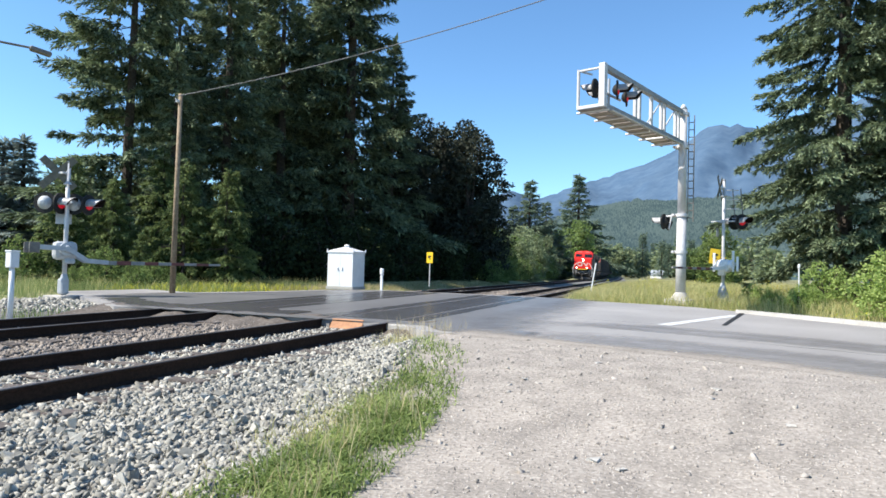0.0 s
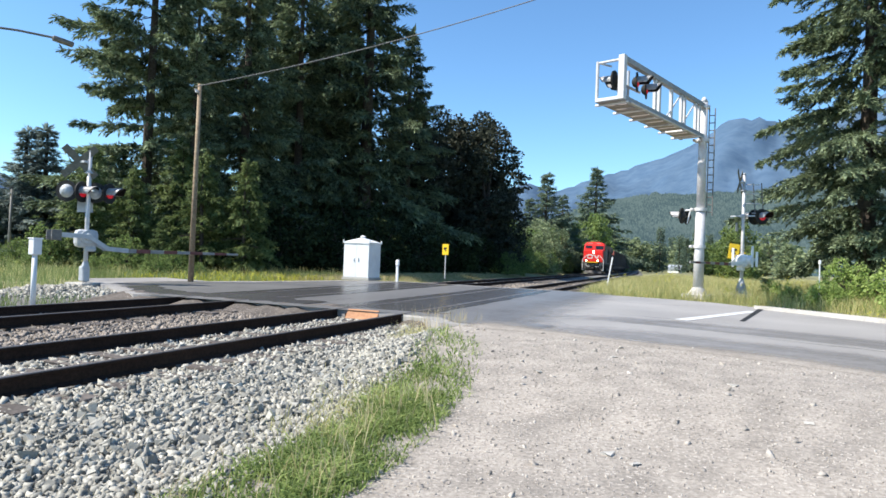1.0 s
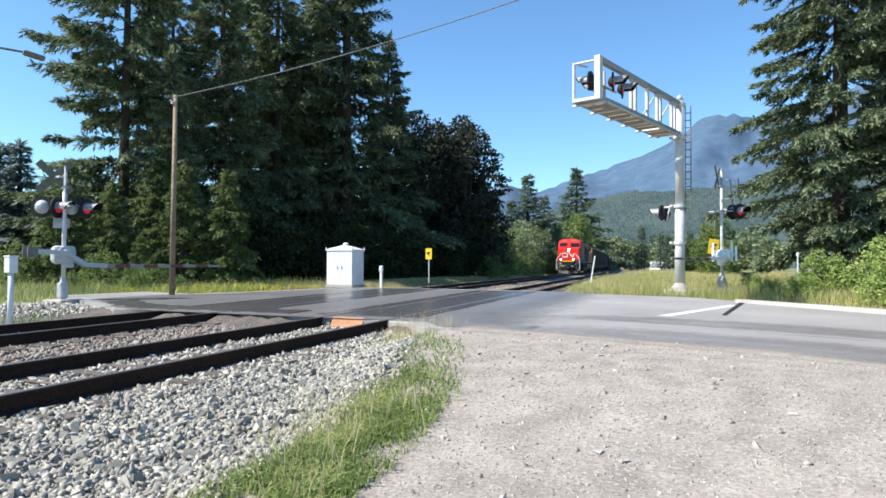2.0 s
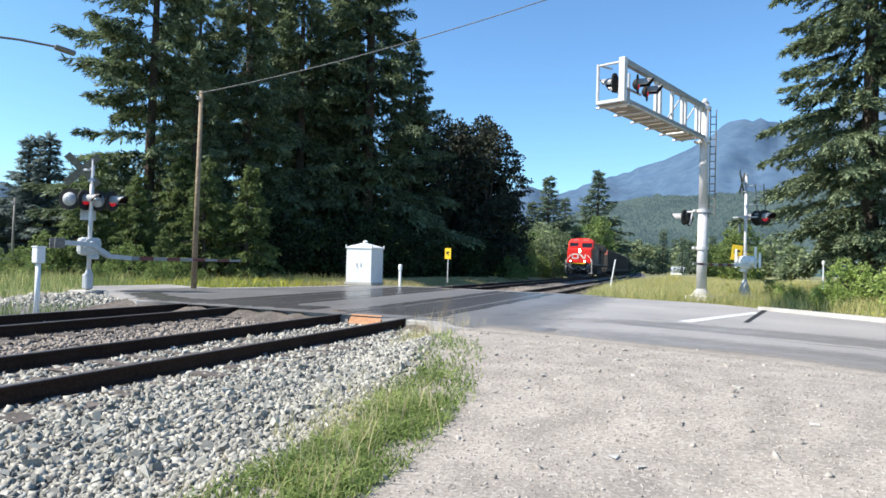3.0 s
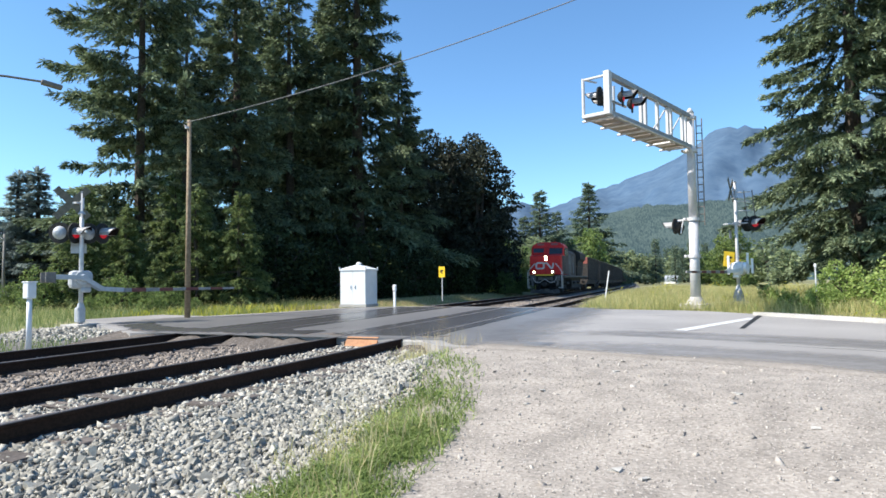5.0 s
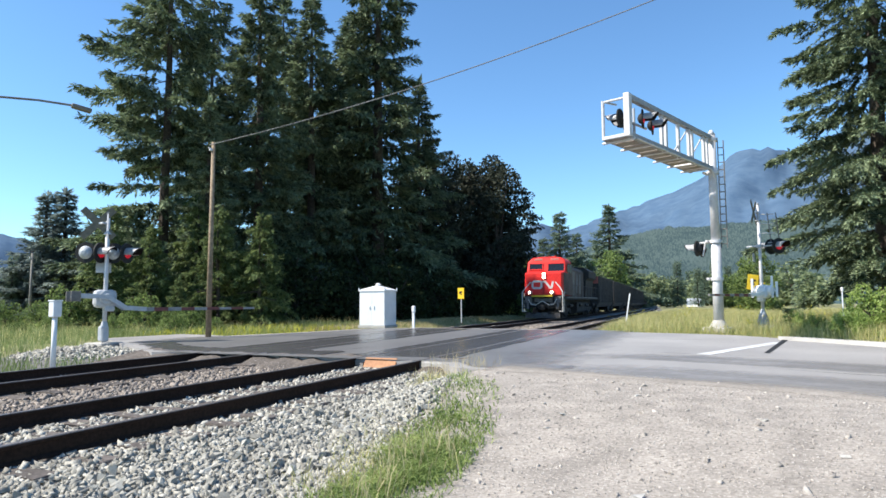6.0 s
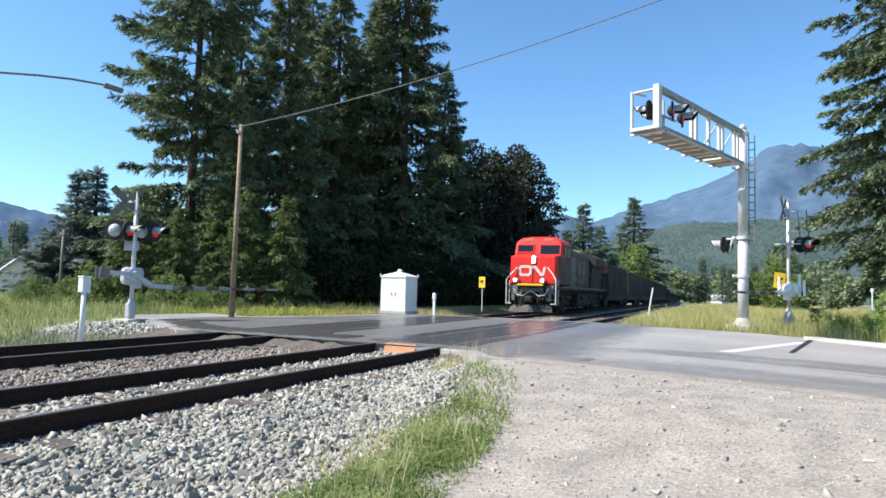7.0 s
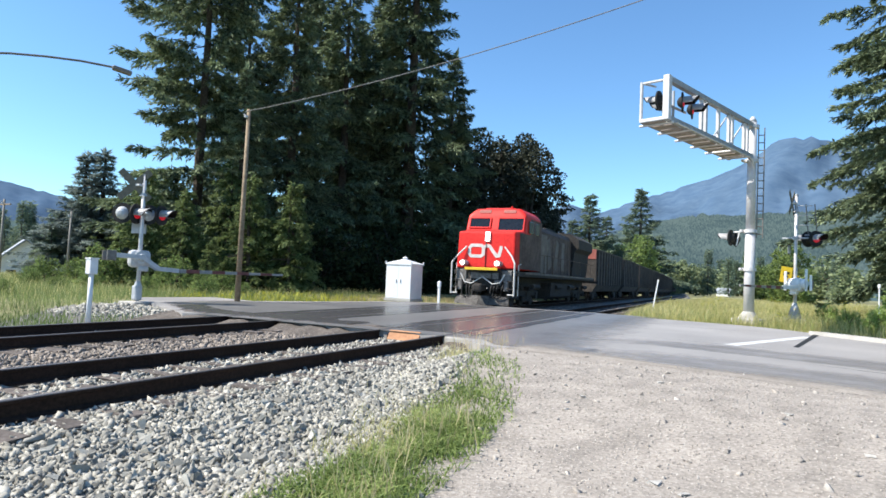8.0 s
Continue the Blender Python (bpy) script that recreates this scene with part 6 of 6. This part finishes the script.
        part("nose_panel", bm, BODY_BLACK, nose, "dark panel painting shade on the nose side")
        bm = bmesh.new()
        box(bm, s * 0.62, 2.54, 4.52, 0.62, 0.10, 0.2, pose(0, 0, 0, -25, 0, 0), 0.02)
        part("number_board", bm, WAGON_RED, cab_part, "dull number board without legible marks")
    bm = bmesh.new()
    box(bm, 0, 3.4, 4.71, 1.5, 1.0, 0.10, None, 0.04)
    rod(bm, (0.6, 2.9, 4.66), (0.6, 2.9, 4.84), 0.05, 0.05, 8)
    part("roof_unit", bm, RED_PAINT, k)
    # lights
    bm = bmesh.new()
    box(bm, 0, 0, 0, 0.26, 0.07, 0.46, None, 0.02)
    head = part("headlight_box", bm, WHITE, k, "white headlight housing", turn=pose(0.06, 1.02, 3.22, -3.6, 0, 0))
    for z in (-0.11, 0.11):
        bm = bmesh.new()
        rod(bm, (0, -0.06, z), (0, -0.03, z), 0.095, 0.095, 16)
        part("headlight", bm, LAMP_GLOW, head, "lit round headlight")
    for x in (-0.92, 0.72):
        bm = bmesh.new()
        rod(bm, (x, 0.44, 1.98), (x, 0.95, 1.98), 0.14, 0.12, 18)
        ditch = part("ditch_light", bm, GREY, k, "round ditch light")
        bm = bmesh.new()
        rod(bm, (x, 0.42, 1.98), (x, 0.445, 1.98), 0.082, 0.082, 18)
        part("ditch_lens", bm, LAMP_GLOW, ditch, "lit ditch light lens")
    # front platform, anti-climber, coupler, plow
    bm = bmesh.new()
    box(bm, 0, 0.66, 1.70, 1.6, 0.66, 0.09, None, 0.02)
    part("anticlimber", bm, UNDER_DIRT, k, "dirty anticlimber shelf")
    bm = bmesh.new()
    box(bm, 0.02, 0.33, 1.72, 1.56, 0.03, 0.12, None, 0.01)
    part("anticlimber_edge", bm, YELLOW, k, "yellow painted shelf edge")
    for x, z, w, h in ((-1.08, 1.42, 0.5, 0.5), (1.1, 1.42, 0.46, 0.5), (0.55, 1.42, 0.3, 0.3), (-0.45, 1.42, 0.34, 0.3)):
        bm = bmesh.new()
        box(bm, x, 0.84, z, w, 0.12, h, None, 0.03)
        part("pilot_panel", bm, PLOW, k, "dusty grey pilot panel")
    bm = bmesh.new()
    box(bm, 0, 0.92, 1.30, 2.75, 0.16, 0.85, None, 0.03)
    box(bm, 0, 11.2, 1.55, 3.05, 20.4, 0.22, None, 0.03)
    box(bm, 0, 11.0, 1.2, 1.6, 19.5, 0.5, None, 0.05)
    part("underframe", bm, UNDER_DIRT, k)
    bm = bmesh.new()
    box(bm, 0, 0.35, 0.88, 0.34, 0.95, 0.28, None, 0.05)
    box(bm, 0.06, -0.1, 0.88, 0.42, 0.3, 0.36, None, 0.09)
    part("coupler", bm, UNDER_DIRT, k, "knuckle coupler")
    bm = bmesh.new()
    v = [bm.verts.new(p) for p in ((-1.25, 0.75, 0.50), (0, 0.35, 0.52), (1.25, 0.75, 0.50), (-1.30, 0.55, 0.12), (0, -0.02, 0.12), (1.30, 0.55, 0.12))]
    bm.faces.new((v[0], v[1], v[4], v[3]))
    bm.faces.new((v[1], v[2], v[5], v[4]))
    bmesh.ops.solidify(bm, geom=bm.faces[:], thickness=0.04)
    part("snow_plow", bm, PLOW, k, "dusty grey steel snow plow")
    for x in (-1.0, -0.75, -0.6, -0.45, 0.48, 0.62, 0.78, 1.02):
        bm = bmesh.new()
        pipe(bm, [(x, 0.78, 1.25), (x * 0.95, 0.55, 0.85), (x * 0.9, 0.5, 0.5), (x * 0.7, 0.45, 0.42)], 0.035, 8)
        part("air_hose", bm, BLACK, k, "black air hose")
    for x, z, w, h in ((-0.72, 1.12, 0.34, 0.22), (0.7, 1.12, 0.34, 0.22), (0.0, 1.42, 0.8, 0.24), (-1.1, 1.0, 0.2, 0.5), (1.1, 1.0, 0.2, 0.5)):
        bm = bmesh.new()
        box(bm, x, 0.78, z, w, 0.2, h, None, 0.03)
        part("pilot_fitting", bm, PLOW, k, "dusty steel fitting on the pilot")
    for s in (-1, 1):
        bm = bmesh.new()
        pipe(bm, [(s * 0.02, 0.62, 1.36), (s * 0.5, 0.58, 1.05), (s * 0.85, 0.6, 1.12), (s * 1.05, 0.64, 1.5)], 0.028, 8)
        part("cut_lever", bm, RAILING, k, "pale curved uncoupling lever")
        bm = bmesh.new()
        pipe(bm, [(s * 1.5, 0.62, 0.55), (s * 1.5, 0.62, 2.0), (s * 1.3, 0.80, 2.32), (s * 0.92, 0.94, 2.75)], 0.04, 8)
        part("front_handrail", bm, RAILING, k, "pale front handrail")
        bm = bmesh.new()
        pipe(bm, [(s * 1.5, 1.25, 0.55), (s * 1.5, 1.25, 1.95), (s * 1.5, 1.6, 2.0)], 0.03, 8)
        pipe(bm, [(s * 1.5, 0.62, 0.60), (s * 1.2, 0.62, 0.60)], 0.03, 8)
        part("step_handrail", bm, RAILING, k, "pale step handrail")
        for z in (0.5, 0.85, 1.2):
            bm = bmesh.new()
            box(bm, s * 1.32, 0.95, z, 0.36, 0.6, 0.05, None, 0.01)
            part("step", bm, UNDER_DIRT, k)
        bm = bmesh.new()
        pipe(bm, [(s * 1.5, 5.4, 2.62), (s * 1.5, 21.2, 2.62)], 0.022, 6)
        for y in range(6, 22, 2):
            rod(bm, (s * 1.5, y, 1.65), (s * 1.5, y, 2.62), 0.02, 0.02, 6)
        part("side_handrail", bm, BODY_BLACK, k, "black walkway handrail")
    for s in (-1, 1):
        bm = bmesh.new()
        box(bm, s * 1.535, 11.6, 1.62, 0.02, 18.6, 0.10, None, 0.004)
        part("sill_stripe", bm, FADED, k, "pale dusty walkway edge")
        bm = bmesh.new()
        box(bm, s * 1.48, 5.9, 2.7, 0.04, 1.3, 2.0, None, 0.02)
        part("electrical_cabinet", bm, FADED, k, "dusty grey cabinet behind the cab")
        for y in (4.0, 9.2, 12.6, 17.4):
            bm = bmesh.new()
            rod(bm, (s * 1.42, y, 0.98), (s * 1.42, y + 1.3, 0.98), 0.12, 0.12, 12)
            part("air_tank", bm, UNDER_DIRT, k, "dirty air tank")
    # long hood with doors, radiators and roof
    bm = bmesh.new()
    outline_slab(bm, [(-0.92, 1.66), (0.92, 1.66), (0.92, 4.0), (0.7, 4.28), (-0.7, 4.28), (-0.92, 4.0)], 5.2, 15.6)
    hood = part("long_hood", bm, BODY_BLACK, k, "black engine hood")
    bm = bmesh.new()
    outline_slab(bm, [(-1.02, 1.66), (1.02, 1.66), (1.15, 3.3), (1.42, 3.55), (1.42, 4.15), (0.9, 4.5), (-0.9, 4.5), (-1.42, 4.15), (-1.42, 3.55), (-1.15, 3.3)], 15.6, 20.9)
    part("radiator_hood", bm, UNDER_DIRT, k, "black flared radiator section")
    for s in (-1, 1):
        for i in range(12):
            bm = bmesh.new()
            box(bm, s * 0.93, 5.75 + i * 0.82, 2.75, 0.03, 0.74, 1.9, None, 0.008)
            part("hood_door", bm, BODY_BLACK, hood)
        for y, w, lean in ((7.6, 0.9, 0), (9.3, 0.8, 20), (11.2, 0.8, -20), (13.0, 0.9, 0)):
            bm = bmesh.new()
            box(bm, s * 0.952, y, 2.85, 0.012, w, 1.75, pose(0, 0, 0, lean, 0, 0))
            part("side_stripe", bm, FADED, hood, "broad faded pale stripe")
    for y, w, d, z, h in ((8.0, 1.1, 2.2, 4.36, 0.26), (11.2, 1.0, 1.8, 4.34, 0.22)):
        bm = bmesh.new()
        box(bm, 0, y, z, w, d, h, None, 0.06)
        part("roof_box", bm, UNDER_DIRT, k)
    for name, y, r, z in (("exhaust_stack", 13.2, 0.32, 4.36), ("cooling_fan", 17.0, 0.75, 4.53), ("cooling_fan", 19.2, 0.75, 4.53)):
        bm = bmesh.new()
        rod(bm, (0, y, z - 0.14), (0, y, z + 0.08), r, r * 0.94, 22)
        part(name, bm, UNDER_DIRT, k)
    bm = bmesh.new()
    outline_slab(bm, [(-1.35, 0.45), (-1.1, 0.3), (1.1, 0.3), (1.35, 0.45), (1.4, 1.2), (-1.4, 1.2)], 8.2, 13.8)
    part("fuel_tank", bm, UNDER_DIRT, k, "long dirty fuel tank")
    axles = truck(k, 4.3, (-1.75, 0.0, 1.75), 0.53) + truck(k, 17.6, (-1.75, 0.0, 1.75), 0.53)
    return k, axles


def wagon(label):
    """An open-top coal gondola with ribbed sides."""
    w = thing("coal_wagon", pose(FAR_TRACK, 100, 0), label, "freight wagon", "coal train")
    bm = bmesh.new()
    outline_slab(bm, [(-1.5, 1.25), (-1.2, 0.75), (1.2, 0.75), (1.5, 1.25), (1.52, 3.95), (1.40, 3.95), (1.36, 3.4), (-1.36, 3.4), (-1.40, 3.95), (-1.52, 3.95)], 0.55, 15.35)
    part("body", bm, WAGON, w)
    for s in (-1, 1):
        for i in range(11):
            bm = bmesh.new()
            box(bm, s * 1.55, 0.8 + i * 1.43, 2.6, 0.09, 0.16, 2.7, None, 0.01)
            part("rib", bm, WAGON, w)
        bm = bmesh.new()
        box(bm, s * 1.52, 7.95, 3.97, 0.16, 14.9, 0.12, None, 0.02)
        part("top_rail", bm, WAGON, w)
    for y in (0.5, 15.4):
        bm = bmesh.new()
        box(bm, 0, y, 2.75, 3.02, 0.08, 2.4, None, 0.02)
        part("end_panel", bm, WAGON, w)
    bm = bmesh.new()
    box(bm, 0, 7.95, 0.85, 0.8, 15.9, 0.3, None, 0.04)
    part("sill", bm, UNDER_DIRT, w)
    pts, faces = [], []
    for i in range(29):
        for j in range(7):
            x, y = -1.34 + 2.68 * j / 6, 0.6 + 14.7 * i / 28
            pts.append((x, y, 3.45 + 0.45 * (1 - (x / 1.36) ** 2) + 0.08 * math.sin(y * 2.1 + x) + rng.uniform(-0.04, 0.04)))
    for i in range(28):
        for j in range(6):
            a = i * 7 + j
            faces.append((a, a + 1, a + 8, a + 7))
    part_of("coal_load", mesh_from("coal_load", pts, faces, BLACK), w, "heap of black coal")
    return w, truck(w, 2.0, (-0.9, 0.9), 0.46) + truck(w, 13.9, (-0.9, 0.9), 0.46)


loco, loco_axles = locomotive()
lead_wagon, lead_axles = wagon("dark open coal wagon with a faded red end behind the locomotive")
wagons = [(lead_wagon, lead_axles)]
for i in range(1, 26):
    w = copy_thing(lead_wagon, pose(FAR_TRACK, 100 + 16.2 * i, 0))
    tagged(w, "dark open coal wagon in the long train")
    wagons.append((w, [c for c in w.children if c.name.startswith("wheelset")]))
bm = bmesh.new()
box(bm, 0.98, 0.44, 3.62, 1.0, 0.03, 0.74, None, 0.01)
part("red_panel", bm, WAGON_RED, lead_wagon, "faded red upper end panel")


# ---- motion of the train ----
def train_front(t):
    """The y of the locomotive's front coupler."""
    return FRONT_START - FRONT_SPEED * t


FRONT_START, FRONT_SPEED = 102.8, 9.6


def motions():
    times = [i * 0.5 for i in range(17)]

    def place(back, t, a, b):
        y = train_front(t) + back
        x0, y0, _ = track_point(y + a, FAR_TRACK)
        x1, y1, _ = track_point(y + b, FAR_TRACK)
        turn = math.atan2(x0 - x1, y1 - y0)
        return pose(x0 + a * math.sin(turn), y0 - a * math.cos(turn), grade(y + (a + b) / 2), 0, 0, math.degrees(turn))

    walk(loco, [(t, place(0.0, t, 4.3, 17.6)) for t in times])
    for i, (w, _) in enumerate(wagons):
        walk(w, [(t, place(22.0 + 16.2 * i, t, 2.0, 13.9)) for t in times])
    steps = [i / 15 for i in range(121)]
    turning = [(loco_axles, 0.53)] + [(axles, 0.46) for _, axles in wagons[:3]]
    for axles, r in turning:
        for axle in axles:
            m = axle.matrix_basis.copy()
            at = m.translation.copy()
            walk(axle, [(t, Matrix.Translation(at) @ pose(0, 0, 0, math.degrees(FRONT_SPEED * t / r), 0, 0)) for t in steps])


motions()
